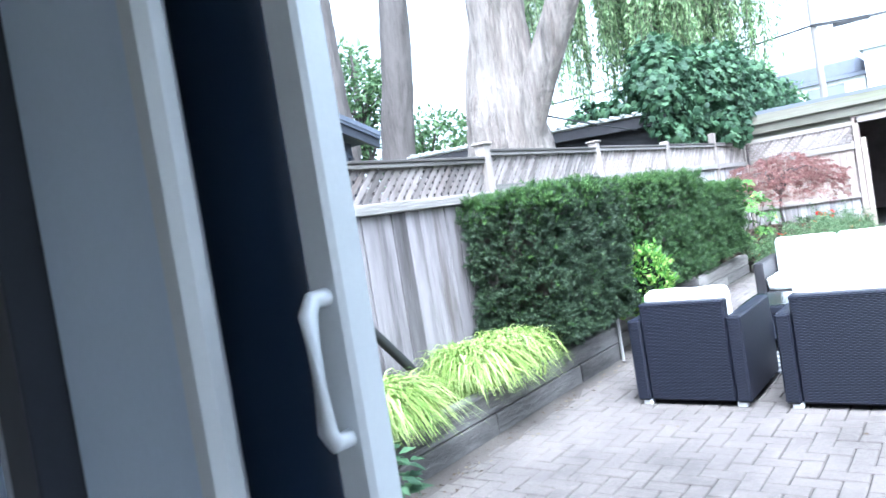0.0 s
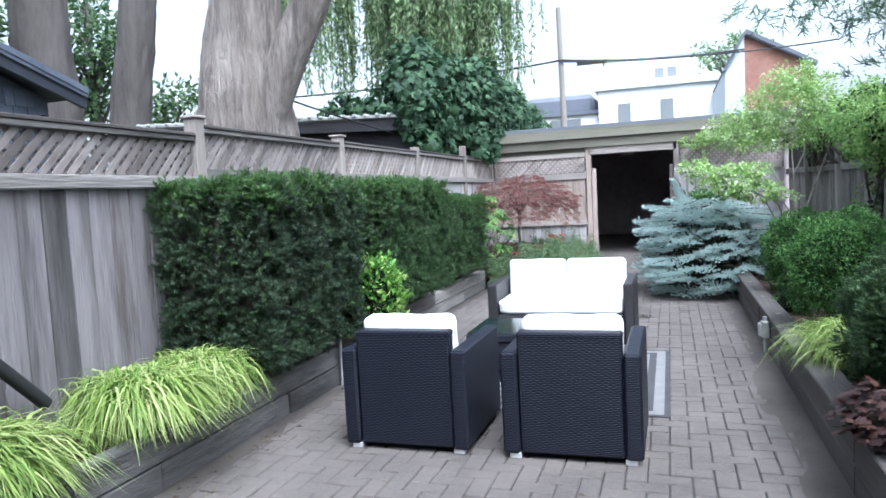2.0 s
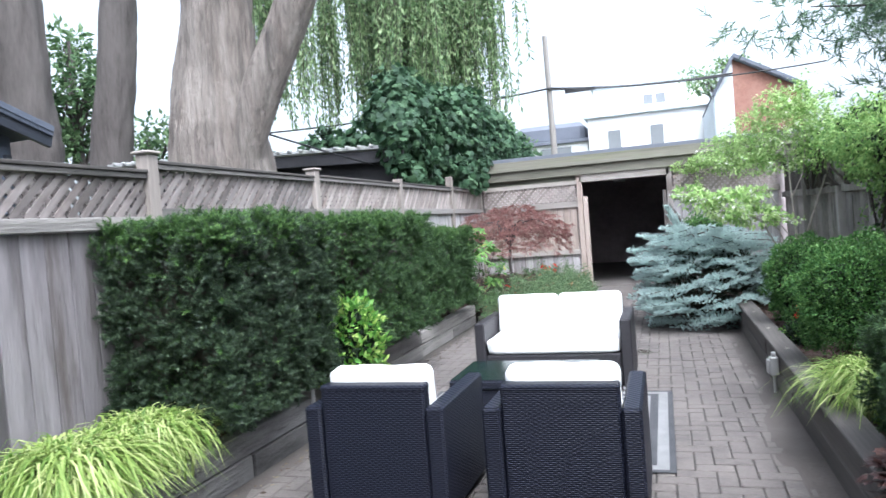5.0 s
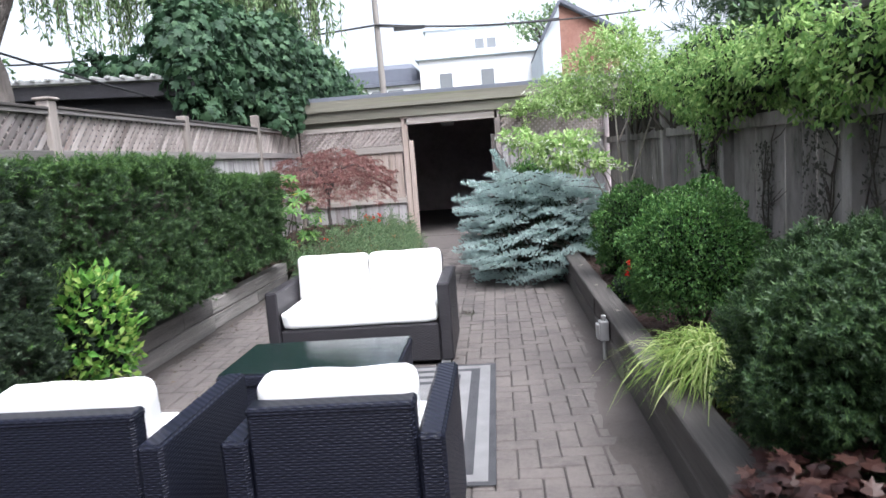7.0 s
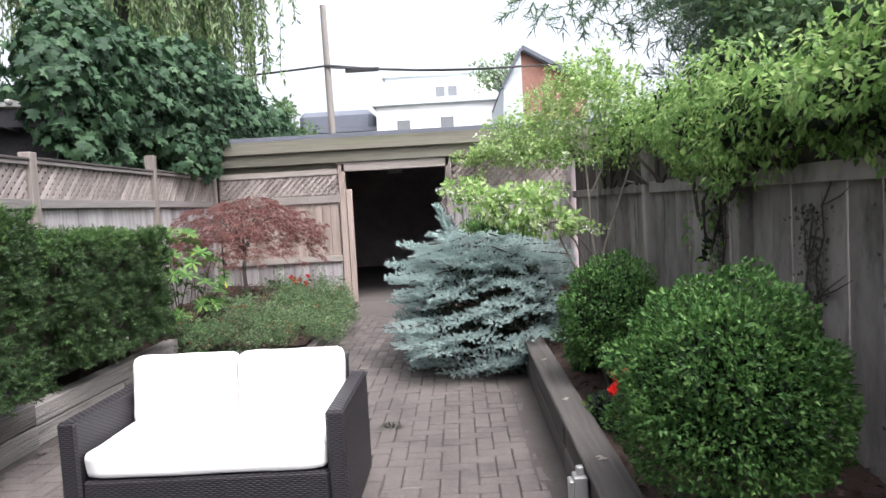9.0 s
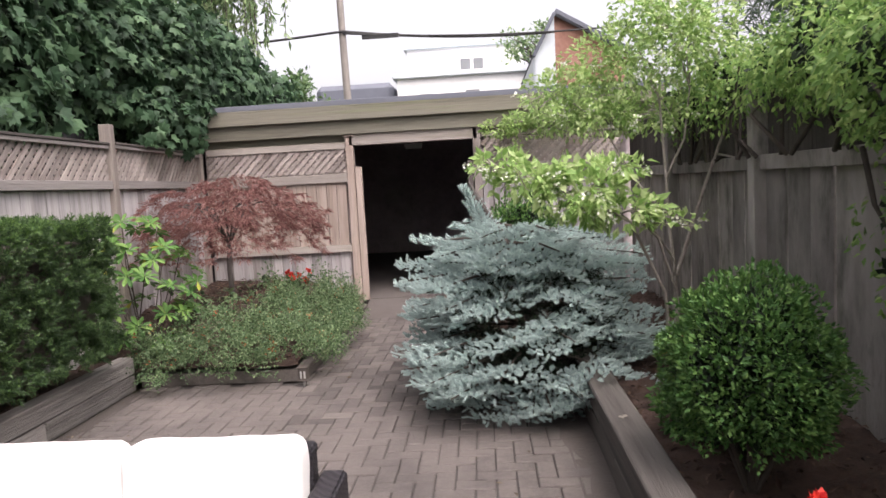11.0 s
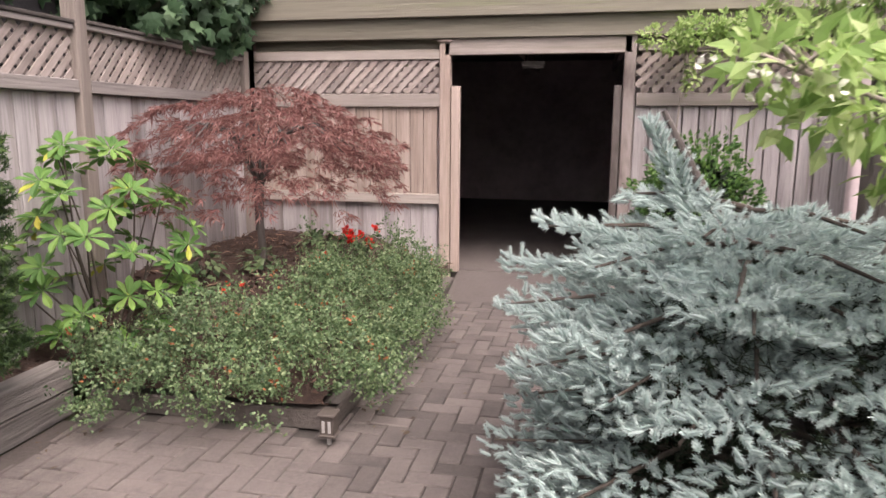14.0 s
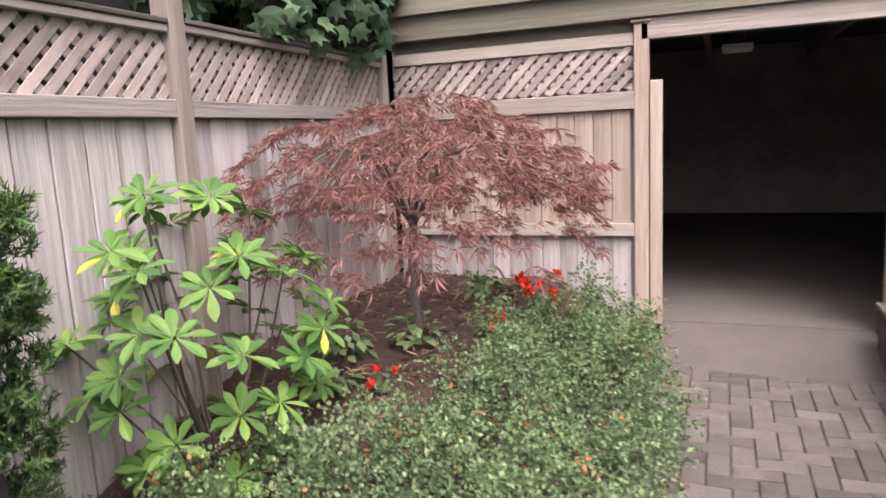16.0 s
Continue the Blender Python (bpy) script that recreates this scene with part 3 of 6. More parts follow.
# fence on the other side, in five bays
for i in range(6):
    y0 = 2.05 + 1.93 * i
    bay = thing("fence_panel", (FENCE_R, y0, 0), "old grey board fence, stained and overgrown", "fence", "bays of the shaded fence")
    post(bay, -0.045, 0, 1.95, M_OLD_FENCE, cap=False)
    slab("upper_rail", (0.05, 1.82, 0.09), (-0.03, 0.97, 1.47), M_OLD_FENCE, bay)
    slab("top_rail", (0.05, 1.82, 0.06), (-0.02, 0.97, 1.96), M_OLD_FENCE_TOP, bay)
    y, k = 0.05, 0
    while y < 1.87:
        w = min(RNG.choice((0.18, 0.22, 0.25, 0.28)), 1.93 - y)
        slab("fence_board", (0.02, round(w - 0.012, 3), 1.5), (RNG.uniform(-0.007, 0.007), y + w / 2, 0.75), M_OLD_FENCE, bay, bevel=0.003)
        # solid dark board, stands in for far lattice with dim foliage behind
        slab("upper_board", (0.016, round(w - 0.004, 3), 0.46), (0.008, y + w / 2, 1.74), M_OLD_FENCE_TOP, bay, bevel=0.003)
        y += w


def sleeper_wall(name, label, x, y0, y1, height, courses, depth, mat, seed, top=False):
    ob = thing(name, (x, y0, 0), label, "retaining wall", kind="structure")
    g = random.Random(seed)
    h = height / courses
    for c in range(courses):
        y = 0.0
        while y < y1 - y0 - 0.05:
            ln = min(g.choice((1.2, 1.6, 2.1)), y1 - y0 - y)
            if y1 - y0 - y - ln < 0.4:
                ln = y1 - y0 - y
            slab("sleeper", (depth, round(ln - 0.008, 3), h - 0.006), ((depth / 2 if x > -1 else -depth / 2) + g.uniform(-0.006, 0.006), y + ln / 2, h * (c + 0.5)), mat, ob, bevel=0.008)
            y += ln
    if top:
        slab("cap_board", (depth + 0.03, y1 - y0, 0.03), ((depth / 2 if x > -1 else -depth / 2), (y1 - y0) / 2, height + 0.016), M_CAPBOARD, ob, "worn grey cap board", bevel=0.006)
    return ob


sleeper_wall("bed_wall_near", "low grey timber retaining wall round the planting bed", WALL_L1, 2.35, 5.5, 0.29, 2, 0.12, M_SLEEPER_NEAR, 1)
sleeper_wall("bed_wall_middle", "low grey timber retaining wall, worn and split", WALL_L2, 5.5, 8.2, 0.30, 2, 0.12, M_SLEEPER, 2)
sleeper_wall("bed_wall_far", "low grey timber retaining wall, worn and split", WALL_L2 - 0.02, 8.2, 10.5, 0.27, 2, 0.12, M_SLEEPER, 3)
sleeper_wall("bed_wall_east", "dark timber retaining wall with a pale top board", WALL_R, 2.9, 10.0, 0.28, 2, 0.13, M_SLEEPER_DARK, 4, True)
sleeper_wall("bed_wall_gate", "dark timber wall beside the garage entrance", -0.2, 10.1, 13.45, 0.33, 2, 0.13, M_SLEEPER_DARK, 5, True)
jog = thing("bed_wall_return", (0, 10.03, 0), "short dark timber wall under the spruce", "retaining wall", kind="structure")
for c in range(2):
    slab("sleeper", (0.76, 0.12, 0.115), (0.18, 0.02, 0.06 + 0.12 * c), M_SLEEPER_DARK, jog, bevel=0.008)
edge = thing("bed_edge", (0, 0, 0), "low timber edging half hidden under shrubs", "edging", kind="structure")
slab("edge_board", (1.3, 0.1, 0.10), (-2.07, 10.62, 0.05), M_SLEEPER_DARK, edge, bevel=0.008)
slab("edge_board", (0.1, 2.86, 0.10), (-1.47, 12.05, 0.05), M_SLEEPER_DARK, edge, bevel=0.008)


def bank(x, y):
    """How far the corner bed rises towards the fence."""
    return np.clip((y - 10.5) / 1.2, 0, 1) * np.clip((-1.5 - x) / 0.7, 0.12, 1)


def soil(name, x0, x1, y0, y1, z, seed, mound=0.04, rise=0.0):
    nx, ny = max(6, int((x1 - x0) / 0.06)), max(6, int((y1 - y0) / 0.06))
    xs, ys = np.linspace(x0, x1, nx), np.linspace(y0, y1, ny)
    X, Y = np.meshgrid(xs, ys)
    P = np.stack([X.ravel(), Y.ravel(), np.zeros(X.size)], 1)
    lump = bumpy(P + seed, 3.0, mound) + bumpy(P + seed, 18.0, 0.02)
    P[:, 2] = z + lump + rise * bank(P[:, 0], P[:, 1])
    q = np.arange(nx * ny).reshape(ny, nx)
    F = np.stack([q[:-1, :-1], q[:-1, 1:], q[1:, 1:], q[1:, :-1]], -1).reshape(-1, 4)
    ob = thing(name, (0, 0, 0), "dark brown mulch in the planting bed", "mulch", kind="structure")
    part("mulch", mesh_of("mulch", P, F, M_MULCH, True), M_MULCH, ob)
    k = RNG.integers(0, len(P), int(330 * (x1 - x0) * (y1 - y0)))
    C = P[k] + RNG.uniform(-0.03, 0.03, (len(k), 3)) * (1, 1, 0) + (0, 0, 0.008)
    part("bark_chips", scattered("bark_chips", OVAL, C, RNG.normal(size=C.shape) * (1, 1, 0.25), RNG.normal(size=C.shape) * 0.35 + (0, 0, 1), RNG.uniform(0.02, 0.06, len(k)), M_CHIP, 0.8), M_CHIP, ob)["kind"] = "stuff"
    return ob


soil("planting_bed_west", FENCE_L + 0.02, WALL_L1 - 0.1, 2.4, 5.5, 0.22, 1)
soil("planting_bed_hedge", FENCE_L + 0.02, WALL_L2 - 0.11, 5.45, 10.6, 0.22, 5)
soil("planting_bed_corner", FENCE_L - 0.06, -1.48, 10.55, 13.55, 0.13, 2, 0.035, 0.30)
soil("planting_bed_gate", -0.1, WALL_R + 0.12, 10.1, 13.5, 0.2, 4)
soil("planting_bed_east", WALL_R + 0.1, FENCE_R - 0.02, 2.95, 13.5, 0.22, 3)

# the house behind, with the sliding door; wall kept low to admit sky light
house = thing("house_wall", (0, 0.45, 0), "rear wall of the house round the open sliding door", "wall", kind="structure")
slab("wall_left", (4.6, 0.2, 3.2), (-3.85, 0, 1.6), M_SIDING, house, bevel=0)
slab("wall_right", (3.6, 0.2, 3.2), (2.35, 0, 1.6), M_SIDING, house, bevel=0)
slab("wall_over", (2.1, 0.2, 1.05), (-0.5, 0, 2.675), M_SIDING, house, bevel=0)
room = thing("room", (0, 0, 0), "plain unseen room, one side opened to light the door", "room", kind="structure")
slab("room_floor", (5.0, 3.9, 0.1), (-0.5, -1.6, -0.05), M_SLEEPER, room, bevel=0)
slab("room_ceiling", (5.0, 3.9, 0.1), (-0.5, -1.6, 2.5), M_PLASTER, room, bevel=0)
slab("room_wall", (0.1, 3.9, 2.5), (-3.0, -1.6, 1.25), M_PLASTER, room, bevel=0)
# Unseen wall pieces round an added opening that lets daylight onto the door.
slab("room_wall", (0.1, 3.9, 0.8), (2.0, -1.6, 0.4), M_PLASTER, room, bevel=0)
slab("room_wall", (0.1, 3.9, 0.3), (2.0, -1.6, 2.35), M_PLASTER, room, bevel=0)
slab("room_wall", (0.1, 0.9, 1.4), (2.0, -3.1, 1.5), M_PLASTER, room, bevel=0)
slab("room_wall", (0.1, 0.5, 1.4), (2.0, 0.1, 1.5), M_PLASTER, room, bevel=0)
slab("room_wall", (5.0, 0.1, 2.5), (-0.5, -3.6, 1.25), M_PLASTER, room, bevel=0)

sliding_door = thing("sliding_door", (-0.525, 0.5, 0.02), "grey aluminium sliding glass door, slid open", "door")
main_stile = slab("stile", (0.05, 0.045, 2.02), (-0.008, 0, 1.01), M_ALU, sliding_door, "satin aluminium stile", bevel=0.006)
slab("stile", (0.07, 0.045, 2.02), (-0.93, 0, 1.01), M_ALU, sliding_door, bevel=0.006)
slab("bottom_rail", (0.86, 0.04, 0.09), (-0.47, 0, 0.055), M_ALU, sliding_door)
slab("top_rail", (0.86, 0.04, 0.07), (-0.47, 0, 1.98), M_ALU, sliding_door)
slab("pane", (0.84, 0.01, 1.86), (-0.47, 0, 1.02), M_DOOR_GLASS, sliding_door, "opaque pane, dark reflection in its colour", bevel=0)
grip = tube([(-0.004, -0.022, 1.295), (-0.004, -0.042, 1.295), (-0.004, -0.050, 1.282), (-0.004, -0.050, 1.165), (-0.004, -0.042, 1.15), (-0.004, -0.022, 1.15)], 0.01)
part("handle", mesh_of("grip", *grip, M_ALU, True), M_ALU, main_stile, "grey pull handle", pose(0.008, 0, -1.01))
fixed = thing("door_frame", (-0.56, 0.42, 0.02), "dark door frame with a pale fixed stile", "door frame", kind="structure")
slab("fixed_stile", (0.05, 0.04, 2.05), (-0.115, 0.0, 1.02), M_ALU, fixed, "pale fixed stile", bevel=0.012)
slab("jamb", (0.10, 0.10, 2.1), (-0.52, 0, 1.05), M_FRAME_DARK, fixed)
slab("jamb", (0.06, 0.16, 2.1), (1.08, 0, 1.05), M_FRAME_DARK, fixed)
slab("head", (2.1, 0.16, 0.06), (0.06, 0, 2.13), M_FRAME_DARK, fixed)
slab("blind", (0.33, 0.01, 2.0), (-0.30, 0.01, 1.0), M_BLIND, fixed, "blue-grey roller blind", bevel=0.003)


# ---- garden furniture ----
def cushion(size, seed=0, sag=0.012):
    """A stuffed cushion: rounded, slightly uneven."""
    n = 14
    bm = bmesh.new()
    bmesh.ops.create_cube(bm, size=2.0)
    bmesh.ops.subdivide_edges(bm, edges=bm.edges[:], cuts=n, use_grid_fill=True)
    hx, hy, hz = (s / 2 for s in size)
    r = min(size) * 0.30
    for v in bm.verts:
        p = Vector((v.co.x * hx, v.co.y * hy, v.co.z * hz))
        core = Vector((max(-hx + r, min(hx - r, p.x)), max(-hy + r, min(hy - r, p.y)), max(-hz + r, min(hz - r, p.z))))
        d = p - core
        if d.length > 1e-6:
            p = core + d.normalized() * min(r, max(d.length, r))
        k = noise.noise(p * 4 + Vector((seed, 0, 0))) * sag + noise.noise(p * 13 + Vector((0, seed, 0))) * sag * 0.35
        v.co = p + (p.normalized() * k)
    for f in bm.faces:
        f.smooth = True
    return bm


def seat_unit(name, loc, width, depth, label, category, group, rz, cushions, weave):
    """Woven seat with slab arms, its front towards -y."""
    ob = thing(name, loc, label, category, group, rz=rz)
    aw, arm_h, back_h = 0.085, 0.56, 0.66
    for s in (-1, 1):
        slab("armrest", (aw, depth, arm_h - 0.03), (s * (width - aw) / 2, 0, 0.03 + (arm_h - 0.03) / 2), weave, ob, bevel=0.012)
    iw = width - 2 * aw - 0.006
    back = slab("backrest", (iw, 0.085, back_h - 0.03), (0, depth / 2 - 0.055, 0.03 + (back_h - 0.03) / 2), weave, ob, bevel=0.012)
    slab("back_trim", (iw + 0.004, 0.09, 0.035), (0, 0, (back_h - 0.03) / 2 - 0.016), weave, back, bevel=0.01)
    slab("front_skirt", (iw, 0.05, 0.26), (0, -depth / 2 + 0.035, 0.16), weave, ob, bevel=0.01)
    slab("seat", (iw, depth - 0.16, 0.05), (0, -0.02, 0.265), weave, ob, bevel=0.01)
    for sx in (-1, 1):
        for sy in (-1, 1):
            slab("foot", (0.06, 0.05, 0.032), (sx * (width / 2 - 0.06), sy * (depth / 2 - 0.04), 0.016), M_FOOT, ob, bevel=0.004)
    seat_d, back_t = depth - 0.12, 0.14
    n = cushions
    cw = iw / n
    part("seat_cushion", cushion((iw - 0.01, seat_d, 0.13), 1), M_CUSHION, ob, "thick white seat cushion", pose(0, -0.05, 0.355))
    for k in range(n):
        part("back_cushion", cushion((cw - 0.008, back_t, 0.345), 3 + k), M_CUSHION, ob, "plump white back cushion", pose((k - (n - 1) / 2) * cw, depth / 2 - 0.165, 0.552, -7, 0, 0))
    return ob


seat_unit("garden_armchair", (-1.555, 4.63, 0), 0.71, 0.74, "black wicker armchair with white cushions", "chair", "wicker armchairs", 180, 1, M_WICKER)
seat_unit("garden_armchair", (-0.665, 4.63, 0), 0.70, 0.74, "black wicker armchair with white cushions", "chair", "wicker armchairs", 180, 1, M_WICKER)
seat_unit("garden_loveseat", (-1.10, 7.17, 0), 1.26, 0.74, "dark grey wicker loveseat with thick white cushions", "sofa", "", 0, 2, M_WICKER_GREY)

table = thing("coffee_table", (-1.11, 5.83, 0.012), "low black wicker coffee table with a glass top", "table")
top_board = slab("table_top", (0.92, 0.60, 0.06), (0, 0, 0.34), M_WICKER, table, bevel=0.01)
slab("glass_top", (0.90, 0.58, 0.006), (0, 0, 0.0345), M_GLASS, top_board, "smoky glass sheet", bevel=0.002)
for sx in (-1, 1):
    slab("side_panel", (0.05, 0.58, 0.31), (sx * 0.43, 0, 0.155), M_WICKER, table, bevel=0.01)
slab("end_panel", (0.8, 0.05, 0.20), (0, -0.26, 0.21), M_WICKER, table, bevel=0.01)
slab("end_panel", (0.8, 0.05, 0.20), (0, 0.26, 0.21), M_WICKER, table, bevel=0.01)

rug = thing("outdoor_rug", (-1.12, 5.89, 0), "flat woven rug with charcoal and grey nested stripes", "rug")
w, d, k = 1.85, 1.72, 0
while w > 0.2 and d > 0.1:
    slab("stripe", (w, d, 0.004 + 0.0012 * k), (0, 0, 0.008 + 0.0006 * k), M_RUG_LIGHT if k % 2 else M_RUG_DARK, rug, bevel=0)
    step = 0.07 if k == 0 else 0.13 if k % 2 else 0.11
    w, d, k = w - step, d - step, k + 1


# ---- plants ----
def hedge(loc, size, count, label, seed, mat):
    """A clipped yew block: a dark twiggy core under a coat of short sprigs."""
    ob = thing("hedge", loc, label, "hedge", "clipped hedge")
    sx, sy, sz = size
    bm = bmesh.new()
    bmesh.ops.create_cube(bm, size=1.0)
    bmesh.ops.subdivide_edges(bm, edges=bm.edges[:], cuts=5, use_grid_fill=True)
    for v in bm.verts:
        v.co = Vector((v.co.x * (sx - 0.22), v.co.y * (sy - 0.2), (v.co.z + 0.5) * (sz - 0.2) + 0.08))
        v.co += Vector((noise.noise(v.co * 5), noise.noise(v.co * 6), noise.noise(v.co * 7))) * 0.05
    part("core", bm, M_TWIG_DARK, ob, "dark twiggy inside")
    for k in range(max(3, int(sy * 3))):
        y = -sy / 2 + sy * (k + 0.5) / max(3, int(sy * 3))
        part("stem", mesh_of("stem", *tube([(-0.05, y, -0.25), (0.0, y + 0.03, 0.0), (0.04, y, 0.2)], (0.022, 0.018, 0.012), 6), M_TWIG_DARK, True), M_TWIG_DARK, ob)
    areas = np.array([sy * sz, 0.12 * sy * sz, sx * sz, sx * sz, sx * sy, 0.3 * sx * sy])
    per = 7
    clumps = count // per
    count = clumps * per
    face = RNG.choice(6, clumps, p=areas / areas.sum())
    u = RNG.random((clumps, 3)) - 0.5
    nrm = np.zeros((clumps, 3))
    for f, (ax, sg) in enumerate(((0, 1), (0, -1), (1, 1), (1, -1), (2, 1), (2, -1))):
        sel = face == f
        u[sel, ax] = 0.5 * sg
        nrm[sel, ax] = sg
    C = u * np.array(size)
    C[:, 2] += sz / 2
    inn = RNG.random(clumps) ** 1.2 * 0.10
    lump = bumpy(C + seed * 3.1, 2.2, 0.035) + np.minimum(bumpy((C + seed) * (1, 1, 0.8), 9.0, 0.12), 0.018)
    rnd = 0.06
    edge_in = np.maximum(0, np.abs(u[:, 0]) * sx - (sx / 2 - rnd)) + np.maximum(0, np.abs(u[:, 1]) * sy - (sy / 2 - rnd)) - rnd * (np.abs(nrm[:, 0]) + np.abs(nrm[:, 1]))
    C = C + nrm * (lump - inn - np.clip(edge_in, 0, 1) * 0.5)[:, None]
    axis = unit(nrm * 0.7 + RNG.normal(size=C.shape) * 0.4 + np.array((0, 0, 0.5)))
    P = np.repeat(C, per, 0) + RNG.normal(size=(count, 3)) * 0.017
    u = np.repeat(u, per, 0)
    ways = np.repeat(axis, per, 0) + RNG.normal(size=(count, 3)) * 0.45
    new_growth = (P[:, 2] / sz + RNG.normal(size=count) * 0.09 + 0.06 * np.maximum(np.abs(u[:, 1]) * 2 - 0.8, 0) > 0.93) | (RNG.random(count) < 0.03)
    ups, size_of = random_dirs(count), RNG.uniform(0.045, 0.075, count)
    for word, sel, m, note in (("foliage", ~new_growth, mat, "dense green yew sprigs"), ("new_growth", new_growth, M_YEW_TIP, "lighter new growth along the top")):
        part(word, scattered("hedge_leaves", YEW_SPRIG, P[sel], ways[sel], ups[sel], size_of[sel], m), m, ob, note)
    return ob


hedge((-2.77, 4.97, 0.40), (0.79, 1.28, 1.11), 20500, "clipped dark green yew hedge block behind a timber wall", 1, M_YEW)
hedge((-2.78, 7.02, 0.44), (0.76, 1.76, 1.07), 16500, "clipped green yew hedge block with fresh tips", 2, M_YEW_LIGHTER)
hedge((-2.88, 9.28, 0.42), (0.62, 1.58, 0.91), 12500, "low clipped green yew hedge block with fresh tips", 3, M_YEW_LIGHTER)


def add_stems(parent, base, tips, r0, r1, mat, label=""):
    """Bent tapering stems from one root, each a part of its own."""
    for t in tips:
        b, t = np.array(base, float), np.array(t, float)
        mid = b * 0.5 + t * 0.5 + RNG.normal(size=3) * 0.05 * np.linalg.norm(t - b)
        part("stem", mesh_of("stem", *tube([b, b * 0.75 + mid * 0.25, mid, t], np.linspace(r0, r1, 4), 6), mat, True), mat, parent, label)


def round_bush(name, loc, radii, count, mat, label, leaf=0.034, shape=OVAL, group="", low=-0.75, lumps=0.16, rise=0.0):
    ob = thing(name, loc, label, "bush", group)
    c = (0, 0, radii[2] * 0.92 + rise)
    tips = [np.array(c) + d * np.array(radii) * 0.75 for d in random_dirs(14) if d[2] > -0.2]
    add_stems(ob, (0, 0, -0.03), tips, 0.014, 0.004, M_TWIG_DARK)
    P, N = blob_points(count, c, radii, 0.30, lumps, 3.2, low)
    P = P + N * bumpy(P + np.array(loc), 9.0, 0.07)[:, None]
    part("foliage", scattered("bush_leaves", shape, P, N + RNG.normal(size=P.shape) * 0.6 + (0, 0, 0.25), N + random_dirs(len(P)) * 0.8, RNG.uniform(0.7, 1.3, len(P)) * leaf, mat), mat, ob, "dense small leaves")
    # filler leaves, with the bush's inner shade in their colour
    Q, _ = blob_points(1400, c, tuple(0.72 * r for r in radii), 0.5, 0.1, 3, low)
    part("inner_leaves", scattered("inner", OVAL, Q, random_dirs(len(Q)), random_dirs(len(Q)), 0.09, M_INNER), M_INNER, ob, "inner leaves coloured dark for the shade")
    return ob


round_bush("boxwood", (0.96, 8.02, 0.22), (0.31, 0.32, 0.36), 13000, M_BOX, "rounded green boxwood, the smaller one", 0.025, group="boxwood balls", rise=0.14)
round_bush("boxwood", (0.965, 6.28, 0.22), (0.37, 0.38, 0.41), 25000, M_BOX, "large rounded green boxwood against the fence", 0.0215, group="boxwood balls", rise=0.11)
round_bush("yew_bush", (0.98, 4.45, 0.22), (0.38, 0.40, 0.40), 11000, M_YEW_LIGHTER, "large rounded dark green yew beside burgundy leaves", 0.048, YEW_SPRIG, rise=0.08, lumps=0.2)
round_bush("golden_shrub", (-2.46, 5.90, 0.22), (0.27, 0.25, 0.36), 1900, M_GOLD, "small bright yellow-green shrub between hedge blocks", 0.058, OVAL, lumps=0.35)


def grass_clump(loc, count, length, reach, label, lean=(0, 0), blade=0.012):
    """Arching blades that spill outwards from one root."""
    ob = thing("ornamental_grass", loc, label, "grass", "golden grass clumps")
    ch = []
    V, F, base = [], [], 0
    for i in range(count):
        a = RNG.uniform(0, 2 * math.pi)
        out = np.array((math.cos(a) + lean[0], math.sin(a) + lean[1], 0)) * reach * RNG.uniform(0.35, 1.1)
        h = length * RNG.uniform(0.7, 1.15)
        root = np.array((RNG.normal() * 0.07, RNG.normal() * 0.07, 0))
        side = np.array((-math.sin(a), math.cos(a), 0)) * RNG.uniform(0.4, 1.0) * blade
        s = np.linspace(0, 1, 7)
        path = root + out * (s ** 1.3)[:, None] + np.array((0, 0, 1)) * (h * (1.55 * s - 1.35 * s ** 2.3))[:, None]
        path += RNG.normal(size=3) * 0.012 * s[:, None]
        wd = (1 - s ** 2.2)[:, None] * side
        V.append(np.concatenate([path - wd, path + wd]))
        for k in range(6):
            F.append((base + k, base + k + 1, base + k + 8, base + k + 7))
        base += 14
    part("blades", mesh_of("blades", np.concatenate(V), np.array(F), M_GRASS), M_GRASS, ob, "arching yellow-green blades")
    return ob


grass_clump((-2.80, 2.72, 0.22), 2100, 0.60, 0.44, "fountain of yellow-green ornamental grass over the timber wall", (0.25, -0.05), 0.009)
grass_clump((-2.78, 3.66, 0.22), 1900, 0.60, 0.44, "fountain of yellow-green ornamental grass spilling to the paving", (0.22, 0.0), 0.009)
grass_clump((-2.76, 4.12, 0.22), 1500, 0.58, 0.33, "fountain of yellow-green ornamental grass below the hedge", (0.12, 0.0), 0.009)
grass_clump((0.84, 5.34, 0.22), 900, 0.52, 0.38, "arching lime ornamental grass spilling over the wall", (-0.22, -0.1), 0.0075)


